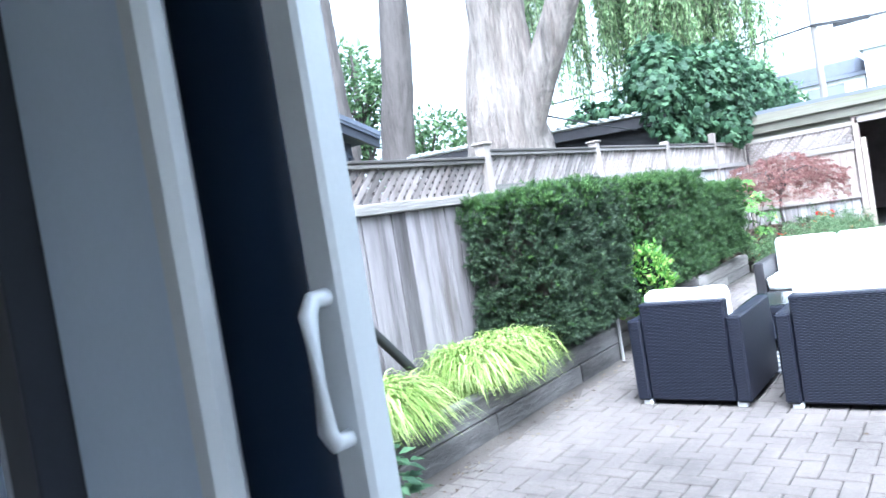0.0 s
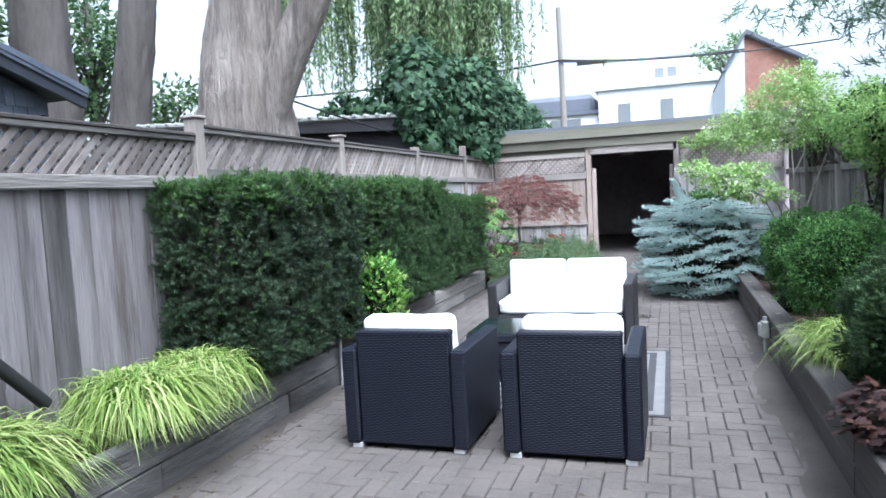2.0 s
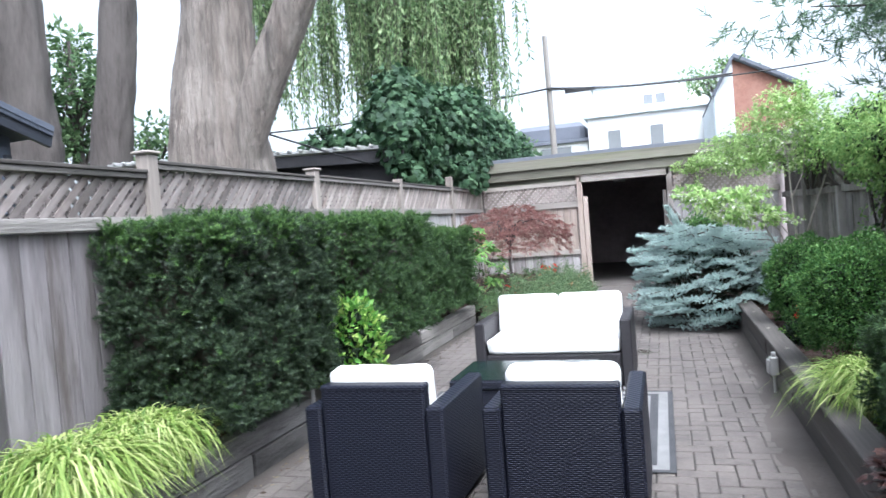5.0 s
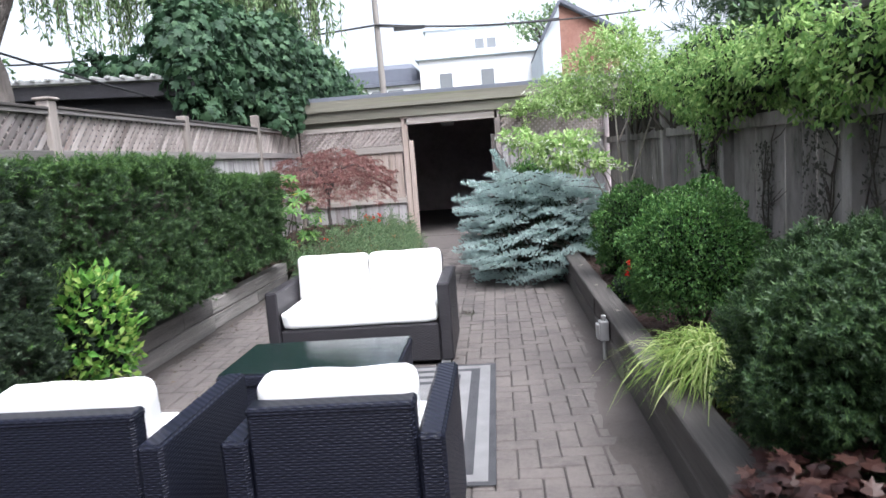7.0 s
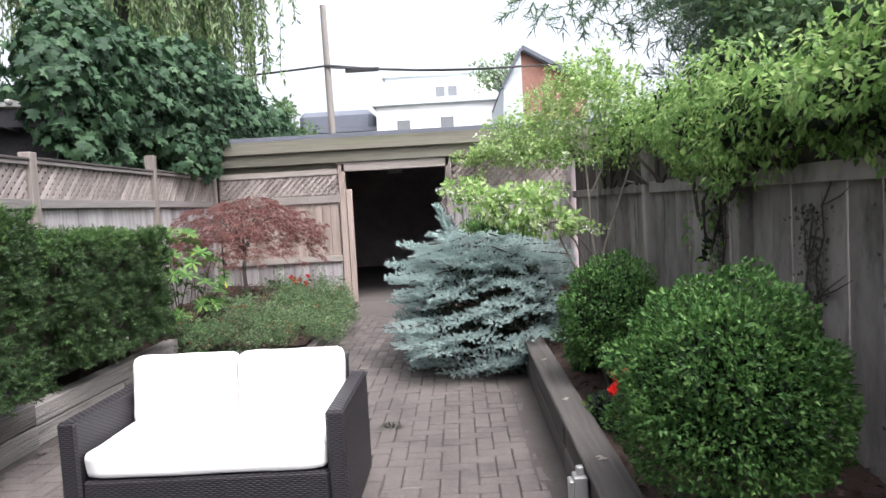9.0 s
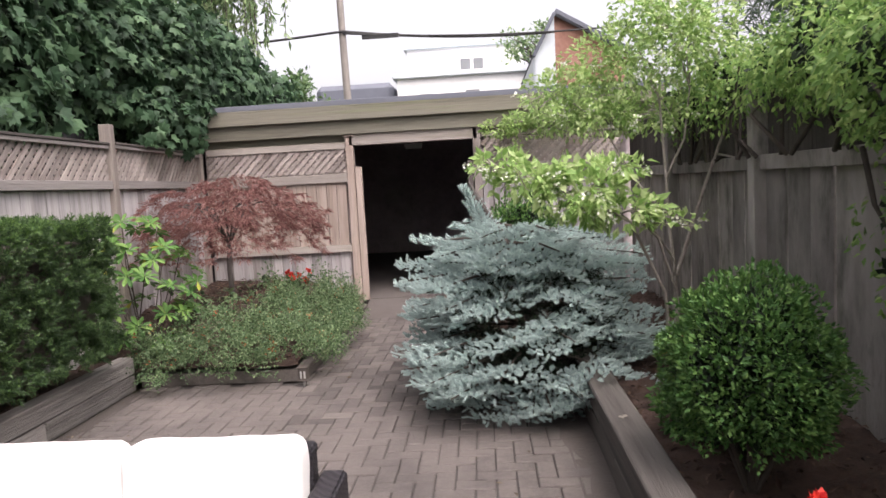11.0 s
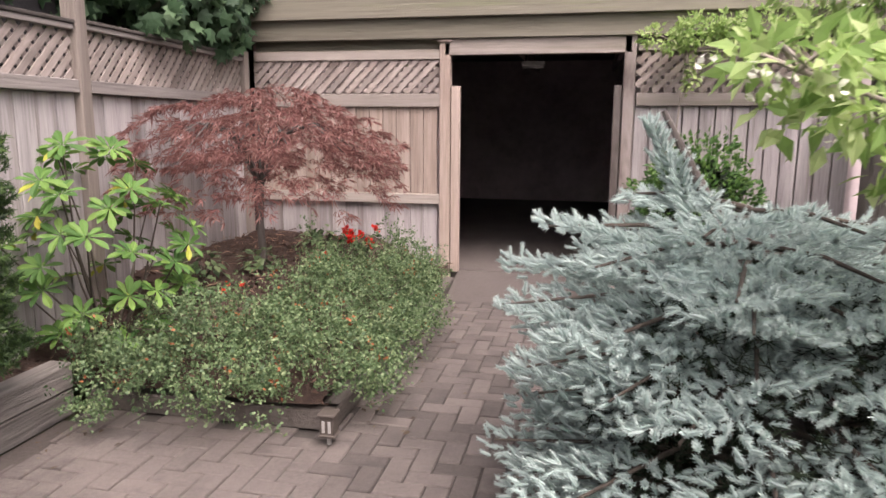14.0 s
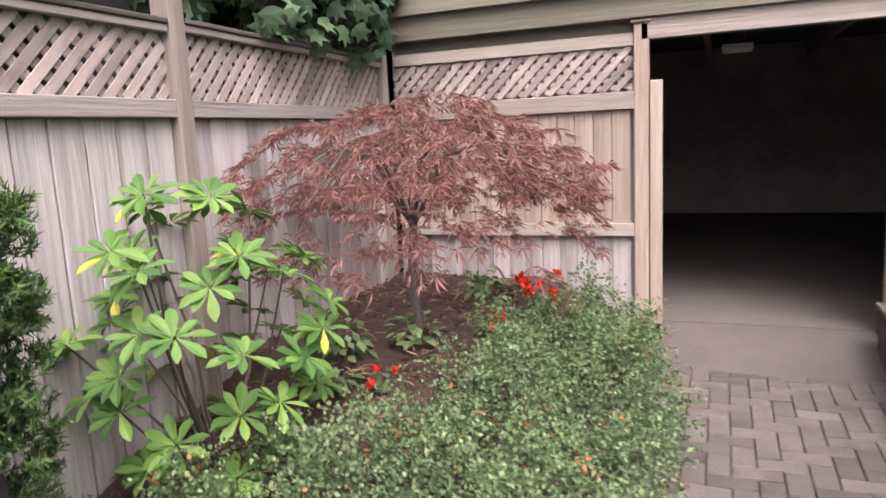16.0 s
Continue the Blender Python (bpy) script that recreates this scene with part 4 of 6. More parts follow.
def spruce(loc):
    """A dwarf blue spruce: wavy shelves of branches, closely set with plump upswept shoots."""
    ob = thing("blue_spruce", loc, "low spreading blue spruce with tiered silvery branches", "tree")
    part("trunk", mesh_of("trunk", *tube([(0, -0.42, -0.05), (0.02, -0.25, 0.4), (-0.12, 0.0, 0.9), (-0.38, 0, 1.38)], (0.07, 0.055, 0.03, 0.008)), M_BARK_DARK, True), M_BARK_DARK, ob)
    at, way, tw = [], [], []
    heights, girth = (0.0, 0.15, 0.40, 0.70, 0.90, 1.02, 1.12, 1.20), (0.84, 0.93, 0.93, 0.88, 0.82, 0.70, 0.48, 0.25)

    def shelf(a, z, reach, width, inner=0.42):
        """One branch with side twigs in a flat fan that rises at its rim."""
        out = np.array((math.cos(a), math.sin(a), 0.0))
        lat = np.array((-out[1], out[0], 0.0))
        root = np.array((-0.08 * z, -0.28 * max(0.0, 1 - z / 0.95), z - 0.02))
        tip = root + out * reach + (0, 0, RNG.uniform(-0.05, 0.05))
        tw.append(tube([root, root * 0.5 + tip * 0.5 + (0, 0, 0.03), tip], (0.012, 0.008, 0.004), 5))
        tilt, wave = RNG.uniform(-0.25, 0.25), RNG.uniform(0, 6.28)
        s = inner
        while s < 1.0:
            q = root * (1 - s) + tip * s
            half = width * (1 if s < 0.8 else math.sqrt(max(0.08, 1 - ((s - 0.8) / 0.22) ** 2))) * RNG.uniform(0.8, 1.15)
            v = -half
            while v < half:
                p = q + lat * v + out * (-0.8 * v * v + RNG.normal() * 0.012)
                p[2] += tilt * v + 0.024 * math.sin(wave + 14 * v + 9 * s) - 0.5 * v * v + RNG.normal() * 0.008
                at.append(p)
                way.append(out * RNG.uniform(0.4, 1.0) + lat * (v / width) * 0.9 + RNG.normal(size=3) * 0.32 + np.array((0, 0, RNG.uniform(0.1, 0.7))))
                v += 0.033
            s += 0.036 / reach

    tiers = 9
    for k in range(tiers):
        z = 0.04 + 0.128 * k
        m = (14, 14, 13, 12, 12, 12, 11, 9, 6)[k]
        for j in range(m):
            a = 2 * math.pi * (j + 0.5 * (k % 2)) / m + RNG.uniform(-0.16, 0.16)
            zz = z + RNG.uniform(-0.02, 0.02) + 0.07 * noise.noise(Vector((math.cos(a) * 1.5, math.sin(a) * 1.5, k * 2.0)))
            r = np.interp(zz, heights, girth) * (1 + 0.16 * noise.noise(Vector((math.cos(a) * 2.2, math.sin(a) * 2.2, zz * 3.0)))) * RNG.uniform(0.86, 1.06)
            if k == 0:
                zz, r = max(0.05, zz), 0.88 * r
            shelf(a, zz, r - 0.05, 0.19 if r > 0.6 else 0.15, 0.58 if k < 5 else 0.25)
    for sgm in np.linspace(0, 1, 11):
        axis = np.array((-0.26 - 0.16 * sgm, 0, 1.06 + 0.27 * sgm))
        for a in np.linspace(0, 6.28, 8)[:-1]:
            o = np.array((math.cos(a + 2 * sgm), math.sin(a + 2 * sgm), 0))
            for r in np.arange(0.012, 0.06 * (1 - sgm) + 0.02, 0.03):
                at.append(axis + o * r)
                way.append(o + (-0.3, 0, 0.6 + sgm))
    at, way = np.array(at), np.array(way)
    for v, f in tw:
        part("branch", mesh_of("branch", v, f, M_TWIG_DARK, True), M_TWIG_DARK, ob)
    part("needles", scattered("needles", FINGER, at, way, random_dirs(len(at)), RNG.uniform(0.046, 0.062, len(at)), M_SPRUCE, 1.2), M_SPRUCE, ob, "silvery blue needle twigs")
    # dark-coloured tufts paint the shaded hollow behind the shoots
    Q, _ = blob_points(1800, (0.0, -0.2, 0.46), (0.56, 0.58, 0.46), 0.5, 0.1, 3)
    part("inner_growth", scattered("inner_growth", TUFT, Q, random_dirs(len(Q)), random_dirs(len(Q)), 0.08, M_INNER), M_INNER, ob, "inner tufts coloured dark for the shade")
    return ob


spruce((0.29, 10.17, 0.07))


def lace_maple(loc):
    ob = thing("japanese_maple", loc, "dwarf red laceleaf maple with a drooping umbrella crown", "tree")
    ch = [tube([(0, 0, -0.05), (-0.03, 0.02, 0.35), (0.0, 0, 0.62)], (0.03, 0.025, 0.022))]
    tips = []
    for j in range(16):
        a = 2 * math.pi * j / 16 + RNG.uniform(-0.2, 0.2)
        r = RNG.uniform(0.5, 0.95)
        t = np.array((math.cos(a) * r, math.sin(a) * r, 1.12 - 0.35 * r))
        ch.append(tube([(0, 0, 0.6), (t[0] * 0.3, t[1] * 0.3, 0.95), (t[0] * 0.65, t[1] * 0.65, 1.02), t], (0.010, 0.008, 0.006, 0.003), 6))
        tips.append(t)
    part("trunk", mesh_of("trunk", *ch[0], M_BARK_DARK, True), M_BARK_DARK, ob, "thin dark trunk")
    for v, f in ch[1:]:
        part("branch", mesh_of("branch", v, f, M_BARK_DARK, True), M_BARK_DARK, ob)
    n = 6400
    a, r = RNG.uniform(0, 2 * math.pi, n), np.sqrt(RNG.random(n)) * 0.98
    top = 1.24 - 0.36 * r ** 2.2
    z = top - 0.13 * RNG.integers(0, 4, n) - RNG.random(n) * 0.035
    P = np.stack([np.cos(a) * r, np.sin(a) * r, z], 1)
    P[:, 2] += bumpy(P, 4, 0.10)
    keep = bumpy(P + 9, 5.5, 1.0) > -0.02
    P, a = P[keep], a[keep]
    way = np.stack([np.cos(a), np.sin(a), np.full(len(a), -0.55)], 1) + RNG.normal(size=P.shape) * 0.4
    part("crown", scattered("crown", LACE, P, way, RNG.normal(size=P.shape) * 0.4 + (0, 0, 1), RNG.uniform(0.05, 0.10, len(P)), M_MAPLE), M_MAPLE, ob, "feathery dull red leaves")
    return ob


lace_maple((-2.52, 12.15, 0.38))


def rhododendron(loc):
    ob = thing("rhododendron", loc, "young rhododendron with whorls of glossy light green leaves", "bush")
    tips, at, way, up = [], [], [], []
    layers = ((0.14, 8, 0.32), (0.36, 13, 0.42), (0.60, 16, 0.46), (0.84, 14, 0.40), (1.04, 8, 0.22))
    for z, n, r in layers:
        for j in range(n):
            a = 2 * math.pi * (j + RNG.uniform(-0.3, 0.3)) / n + z * 5
            d = np.array((math.cos(a), math.sin(a), 0.35))
            t = np.array((math.cos(a) * r, math.sin(a) * r, z)) * RNG.uniform(0.82, 1.12) + RNG.normal(size=3) * 0.03
            tips.append(t)
            ax = unit(d * 0.7 + (0, 0, 1.0) + RNG.normal(size=3) * 0.15)
            u = unit(np.cross(ax, (1, 0.2, 0)))
            v = np.cross(ax, u)
            for k in range(13):
                b = 2 * math.pi * k / 8.4 + RNG.uniform(-0.2, 0.2)
                o = u * math.cos(b) + v * math.sin(b)
                at.append(t + o * 0.008 - ax * 0.012 * (k > 7))
                way.append(o + ax * (RNG.uniform(-0.25, 0.25) if k < 8 else 0.5))
                up.append(ax)
    add_stems(ob, (0, 0, -0.04), tips[::3], 0.008, 0.004, M_TWIG_DARK)
    at, way, up = np.array(at), np.array(way), np.array(up)
    size = RNG.uniform(0.085, 0.12, len(at))
    old = (RNG.random(len(at)) < 0.016) & (way[:, 2] < 0.5)
    part("leaves", scattered("leaves", OBOVATE, at[~old], way[~old], up[~old], size[~old], M_RHODO, 1.0), M_RHODO, ob, "long glossy leaves")
    part("old_leaves", scattered("old_leaves", OBOVATE, at[old], way[old] - (0, 0, 0.4), up[old], size[old], M_RHODO_OLD, 1.0), M_RHODO_OLD, ob, "yellowing older leaves")
    return ob


rhododendron((-2.84, 10.92, 0.2))


def ground_shrub():
    ob = thing("ground_shrub", (-1.95, 11.3, 0.14), "low sprawling grey-green shrub over the bed edge", "bush")
    tips = [np.array((RNG.uniform(-0.7, 0.6), RNG.uniform(-0.8, 1.2), RNG.uniform(0.12, 0.34))) for _ in range(40)]
    add_stems(ob, (0, 0.1, 0), tips, 0.006, 0.002, M_TWIG_DARK)
    n = 6200
    x, y = RNG.uniform(-0.85, 0.76, n), RNG.uniform(-1.16, 1.75, n)
    inside = ((x + 0.08) / 0.84) ** 4 + ((y - 0.1) / 1.18) ** 4 + bumpy(np.stack([x, y, x * 0], 1), 2.6, 0.45) < 0.95
    inside |= (x > 0.15) & (x < 0.55) & (y > 0.2) & (y < 1.7)
    inside &= ~((x < -0.22 + 0.18 * y + bumpy(np.stack([x, y, x * 0 + 2], 1), 4.0, 0.15)) & (y > -0.40)) & ~((x > 0.40) & (y < -0.80))
    x, y = x[inside], y[inside]
    P = np.stack([x, y, np.zeros(len(x))], 1)
    h = 0.25 + bumpy(P, 3.0, 0.22) + bumpy(P + 5, 7.0, 0.28) - 0.10 * ((x / 0.85) ** 4)
    P[:, 2] = h * (1 - RNG.random(len(x)) ** 1.7 * 0.8) + 0.2 * bank(x - 1.95, y + 11.3)
    P[:, 2] -= np.clip(-0.85 - y, 0, 1) * 0.6 + np.clip(x - 0.6, 0, 1) * 0.6
    P[:, 2] = np.maximum(P[:, 2], RNG.uniform(-0.05, 0.02, len(P)))
    out = np.stack([x * 0.4, y * 0.2, np.full(len(x), 0.7)], 1) + RNG.normal(size=P.shape) * 0.7
    way = unit(out * (1.6, 1.6, 0.8))
    at = np.concatenate([P + way * s for s in np.linspace(-0.04, 0.10, 13)])
    way = np.concatenate([way] * 13) * 0.5 + random_dirs(len(at))
    at = at + random_dirs(len(at)) * 0.008
    part("foliage", scattered("foliage", OVAL, at, way, random_dirs(len(at)) + (0, 0, 0.8), RNG.uniform(0.013, 0.024, len(at)), M_COVER, 1.4), M_COVER, ob, "small rounded grey-green leaves")
    r = RNG.choice(len(P), 90, replace=False)
    Q = np.repeat(P[r] + (0, 0, 0.03), 5, 0) + RNG.normal(size=(450, 3)) * 0.018
    part("russet_leaves", scattered("russet_leaves", OVAL, Q, random_dirs(450), random_dirs(450) + (0, 0, 0.8), 0.022, M_AUTUMN, 1.4), M_AUTUMN, ob, "scattered russet leaves")
    return ob


ground_shrub()


def flowers(loc, count, spread, mat, leaf_mat, label, height=0.2, head=0.035):
    ob = thing("bedding_flower", loc, label, "flower", "bedding flowers")
    at, way, tips = [], [], []
    pet, petw = [], []
    for j in range(count):
        t = np.array((RNG.normal() * spread, RNG.normal() * spread, height * RNG.uniform(0.7, 1.2)))
        tips.append(t)
        for k in range(10):
            s = RNG.uniform(0.15, 0.9)
            at.append(t * (s, s, s))
            way.append(unit(RNG.normal(size=3) + (0, 0, 0.2)))
        for k in range(26):
            pet.append(t + RNG.normal(size=3) * head * 0.25)
            petw.append(RNG.normal(size=3) + (0, 0, 0.5))
    add_stems(ob, (0, 0, -0.02), tips, 0.005, 0.003, M_TWIG_DARK)
    part("leaves", scattered("leaves", OVAL, at, way, random_dirs(len(at)), 0.07, leaf_mat), leaf_mat, ob)
    part("blossom", scattered("blossom", OVAL, pet, petw, random_dirs(len(pet)), head, mat, 1.6), mat, ob)
    return ob


flowers((-2.0, 12.75, 0.33), 6, 0.10, M_RED, M_COVER, "red bedding flowers among low green leaves", 0.26)
flowers((-2.02, 12.05, 0.34), 2, 0.12, M_RED, M_COVER, "single red bedding flowers", 0.2)
flowers((-2.35, 11.5, 0.3), 3, 0.10, M_RED, M_COVER, "small red bedding flowers under the maple", 0.14, 0.025)
flowers((0.88, 7.2, 0.22), 4, 0.07, M_RED, M_BOX, "bright red impatiens between two boxwoods", 0.36, 0.03)
flowers((1.08, 9.18, 0.22), 5, 0.08, M_RED, M_COVER, "bright red impatiens beside low foliage", 0.32, 0.032)
round_bush("low_bedding_plant", (1.08, 8.62, 0.22), (0.30, 0.26, 0.15), 2200, M_BOX, "low green bedding plant beside the timber wall", 0.04)
round_bush("gate_shrub", (0.38, 12.65, 0.33), (0.40, 0.40, 0.50), 5200, M_BOX, "leafy green shrub behind the timber wall by the garage", 0.04, lumps=0.35)
flowers((1.35, 9.3, 0.22), 3, 0.10, M_PURPLE, M_BOX, "purple spiky flowers by the fence", 0.32, 0.03)
flowers((0.92, 8.75, 0.28), 3, 0.10, M_WHITE_PETAL, M_COVER, "tiny white flowers in low foliage", 0.12, 0.02)


def broad_leaves(name, loc, radii, count, size, mat, label, shape, wide=1.3):
    ob = thing(name, loc, label, "plant")
    P, N = blob_points(count, (0, 0, radii[2] * 0.4), radii, 0.5, 0.2, 3, -0.1)
    add_stems(ob, (0, 0, -0.02), P[:: max(1, count // 14)], 0.006, 0.003, M_TWIG_DARK)
    part("leaves", scattered("leaves", shape, P, N * (1, 1, 0.2) + RNG.normal(size=P.shape) * 0.25 - (0, 0, 0.25), N + (0, 0, 0.9), RNG.uniform(0.75, 1.2, len(P)) * size, mat, wide), mat, ob)
    return ob


broad_leaves("coral_bells", (0.73, 4.0, 0.27), (0.25, 0.34, 0.18), 760, 0.055, M_HEUCHERA, "burgundy coral bells spilling over the wall", LOBED, 1.0)
broad_leaves("hosta", (1.12, 3.72, 0.22), (0.28, 0.34, 0.24), 70, 0.15, M_HOSTA, "blue-grey hosta with broad leaves", OBOVATE, 2.2)
broad_leaves("low_plant", (-2.42, 2.2, 0.0), (0.28, 0.28, 0.3), 220, 0.09, M_VINE, "small dark green plant by the timber wall", OVAL)


def loose_shrub(name, label, base, forks, crowns, leaf, gaps, category="tree", flower_share=0):
    """Slender pale stems under loose layers of leaves, with gaps between."""
    ob = thing(name, base, label, category)
    for path, r in forks:
        n = len(path)
        fine = np.array(path, float)
        part("branch", mesh_of("branch", *tube(fine, np.linspace(r, r * 0.45, n), 7), M_TWIG, True), M_TWIG, ob, "pale grey stem")
    P, N = [], []
    for c, r, n in crowns:
        p, q = blob_points(n, c, r, 0.85, 0.40, 3.0)
        P.append(p)
        N.append(q)
        for k in range(2):
            t = np.array(c) + RNG.normal(size=3) * np.array(r) * 0.4
            b = min((np.array(p[-1], float) for p, _ in forks), key=lambda e: np.linalg.norm(e - t))
            part("twig", mesh_of("twig", *tube([b, (b + t) / 2 + RNG.normal(size=3) * 0.04, t], (0.007, 0.005, 0.003), 5), M_TWIG, True), M_TWIG, ob)
    P, N = np.concatenate(P), np.concatenate(N)
    keep = bumpy(P + 4, 6.5, 1.0) > gaps
    P, N = P[keep], N[keep]
    part("crown", scattered("crown", OVAL, P, N + RNG.normal(size=P.shape) * 0.7 - (0, 0, 0.15), random_dirs(len(P)) + (0, 0, 1.0), RNG.uniform(0.75, 1.3, len(P)) * leaf, M_PANICLE), M_PANICLE, ob, "pale lime leaves")
    if flower_share:
        f = np.arange(0, len(P), flower_share)
        f = f[N[f, 2] < 0.5]
        Q = np.repeat(P[f] + N[f] * 0.02, 8, 0) + RNG.normal(size=(len(f) * 8, 3)) * 0.014
        part("blossom", scattered("blossom", OVAL, Q, random_dirs(len(Q)), random_dirs(len(Q)), 0.022, M_WHITE_PETAL, 1.5), M_WHITE_PETAL, ob, "small white flower heads")
    return ob


# heights and places below are from the root
loose_shrub("slender_tree", "slender multi-stemmed tree with loose pale lime leaves", (1.40, 10.60, 0.22),
            [([(0, 0, -0.05), (-0.02, -0.04, 0.25), (-0.04, -0.10, 0.50)], 0.026),
             ([(-0.04, -0.10, 0.48), (-0.09, -0.14, 0.9), (-0.10, -0.15, 1.2), (-0.12, -0.1, 1.75)], 0.017),
             ([(-0.03, -0.10, 0.48), (0.10, -0.18, 0.95), (0.24, -0.20, 1.35), (0.36, -0.3, 1.75)], 0.017),
             ([(-0.10, -0.15, 1.18), (0.02, -0.2, 1.45), (0.08, -0.15, 1.8)], 0.011),
             ([(-0.09, -0.14, 0.9), (-0.28, -0.1, 1.15), (-0.46, 0.0, 1.5)], 0.010),
             ([(0.24, -0.20, 1.33), (0.36, -0.4, 1.28), (0.42, -0.5, 1.5)], 0.009),
             ([(-0.05, -0.12, 0.6), (-0.25, -0.35, 0.85), (-0.4, -0.6, 1.0)], 0.009)],
            [((-0.72, 0.25, 1.82), (0.34, 0.42, 0.24), 2300), ((-0.34, 0.05, 2.0), (0.42, 0.46, 0.32), 3200), ((0.08, -0.25, 2.12), (0.36, 0.42, 0.30), 2800), ((-0.1, -0.1, 2.36), (0.32, 0.32, 0.20), 1400), ((-0.5, 0.0, 1.66), (0.34, 0.36, 0.16), 1300), ((0.36, -0.55, 1.82), (0.2, 0.32, 0.18), 900), ((-0.15, -0.1, 1.62), (0.3, 0.3, 0.12), 600), ((0.12, -0.25, 2.5), (0.12, 0.12, 0.16), 160)],
            0.045, -0.10, flower_share=40)
loose_shrub("flowering_shrub", "lime green shrub with small white flower heads above the spruce", (1.12, 9.72, 0.22),
            [([(0, 0, -0.05), (-0.05, -0.08, 0.5), (-0.28, -0.25, 0.95), (-0.55, -0.33, 1.12)], 0.013),
             ([(0, 0, -0.05), (0.02, -0.08, 0.5), (-0.12, -0.22, 0.85), (-0.3, -0.33, 1.02)], 0.012),
             ([(-0.28, -0.25, 0.95), (-0.8, -0.35, 1.22), (-1.02, -0.36, 1.30)], 0.008)],
            [((-1.02, -0.36, 1.32), (0.15, 0.17, 0.07), 260), ((-0.82, -0.36, 1.22), (0.22, 0.22, 0.11), 800), ((-0.56, -0.34, 1.12), (0.25, 0.25, 0.14), 1100), ((-0.32, -0.32, 1.02), (0.20, 0.20, 0.10), 600), ((-0.05, -0.32, 0.95), (0.17, 0.15, 0.04), 90), ((-0.42, -0.3, 1.27), (0.25, 0.2, 0.06), 260)],
            0.062, -0.12, "bush", 14)
loose_shrub("trailing_climber", "pale green climber trailing over the lattice by the garage", (0.25, 13.42, 0.25),
            [([(0, 0, -0.05), (0.05, -0.03, 0.8), (0.1, -0.05, 1.7)], 0.012)],
            [((-0.02, -0.08, 1.80), (0.22, 0.10, 0.10), 420), ((0.3, -0.08, 1.82), (0.34, 0.12, 0.13), 800), ((0.8, -0.1, 1.85), (0.4, 0.14, 0.16), 900), ((0.15, -0.08, 1.52), (0.06, 0.06, 0.18), 90)],
            0.05, -0.2, "climber")


def leaf_mass(name, label, blobs, mat, leaf, shape, category="climber", hang=0.5, lumps=0.25, stem_from=None):
    ob = thing(name, (0, 0, 0), label, category)
    P, N = [], []
    for c, r, n in blobs:
        p, q = blob_points(n, c, r, 0.45, lumps, 1.8)
        P.append(p)
        N.append(q)
    P, N = np.concatenate(P), np.concatenate(N)
    P = P + N * (bumpy(P, 4.0, 0.20) + bumpy(P + 3, 9.0, 0.14))[:, None]
    if stem_from is not None:
        ch = []
        for c, r, n in blobs:
            for k in range(3):
                t = np.array(c) + RNG.normal(size=3) * np.array(r) * 0.5
                b = np.array((stem_from, t[1] + RNG.uniform(-0.3, 0.3), 1.5))
                ch.append(tube([b, (b * 0.5 + t * 0.5) + RNG.normal(size=3) * 0.06, t], (0.014, 0.011, 0.005), 6))
        for v, f in ch:
            part("stem", mesh_of("stem", v, f, M_TWIG_DARK, True), M_TWIG_DARK, ob, "woody climbing stem")
    way = RNG.normal(size=P.shape) * 0.45 + N * 0.35 - (0, 0, hang)
    part("leaves", scattered("leaves", shape, P, way, N + RNG.normal(size=P.shape) * 0.45 + (0, 0, 0.3), RNG.uniform(0.7, 1.3, len(P)) * leaf, mat), mat, ob)
    # darkened leaves fill the mass, its inside shade painted on
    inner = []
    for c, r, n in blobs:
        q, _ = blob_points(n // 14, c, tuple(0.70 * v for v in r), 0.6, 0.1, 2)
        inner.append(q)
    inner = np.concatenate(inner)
    part("inner_growth", scattered("inner", OVAL, inner, random_dirs(len(inner)), random_dirs(len(inner)), leaf * 1.5, M_INNER, 1.4), M_INNER, ob, "inner leaves coloured dark for the shade")
    return ob


leaf_mass("vine", "thick dark green vine covering the neighbouring garage", [((-3.52, 10.62, 2.75), (0.26, 0.62, 0.62), 1700), ((-3.8, 11.1, 3.15), (0.5, 0.7, 0.62), 2300), ((-3.42, 10.6, 2.15), (0.14, 0.5, 0.22), 350), ((-3.65, 12.0, 2.85), (0.45, 0.8, 0.85), 3600), ((-3.55, 13.3, 2.95), (0.5, 0.9, 0.85), 3600), ((-3.55, 14.8, 3.0), (0.6, 1.0, 0.85), 2800), ((-3.6, 16.6, 2.8), (0.7, 1.2, 0.65), 2000), ((-3.6, 18.6, 2.6), (0.7, 1.2, 0.5), 1100), ((-3.25, 12.6, 2.3), (0.28, 0.9, 0.28), 600), ((-4.6, 10.6, 2.75), (0.6, 0.3, 0.14), 350)], M_VINE, 0.112, LOBED, hang=0.75)
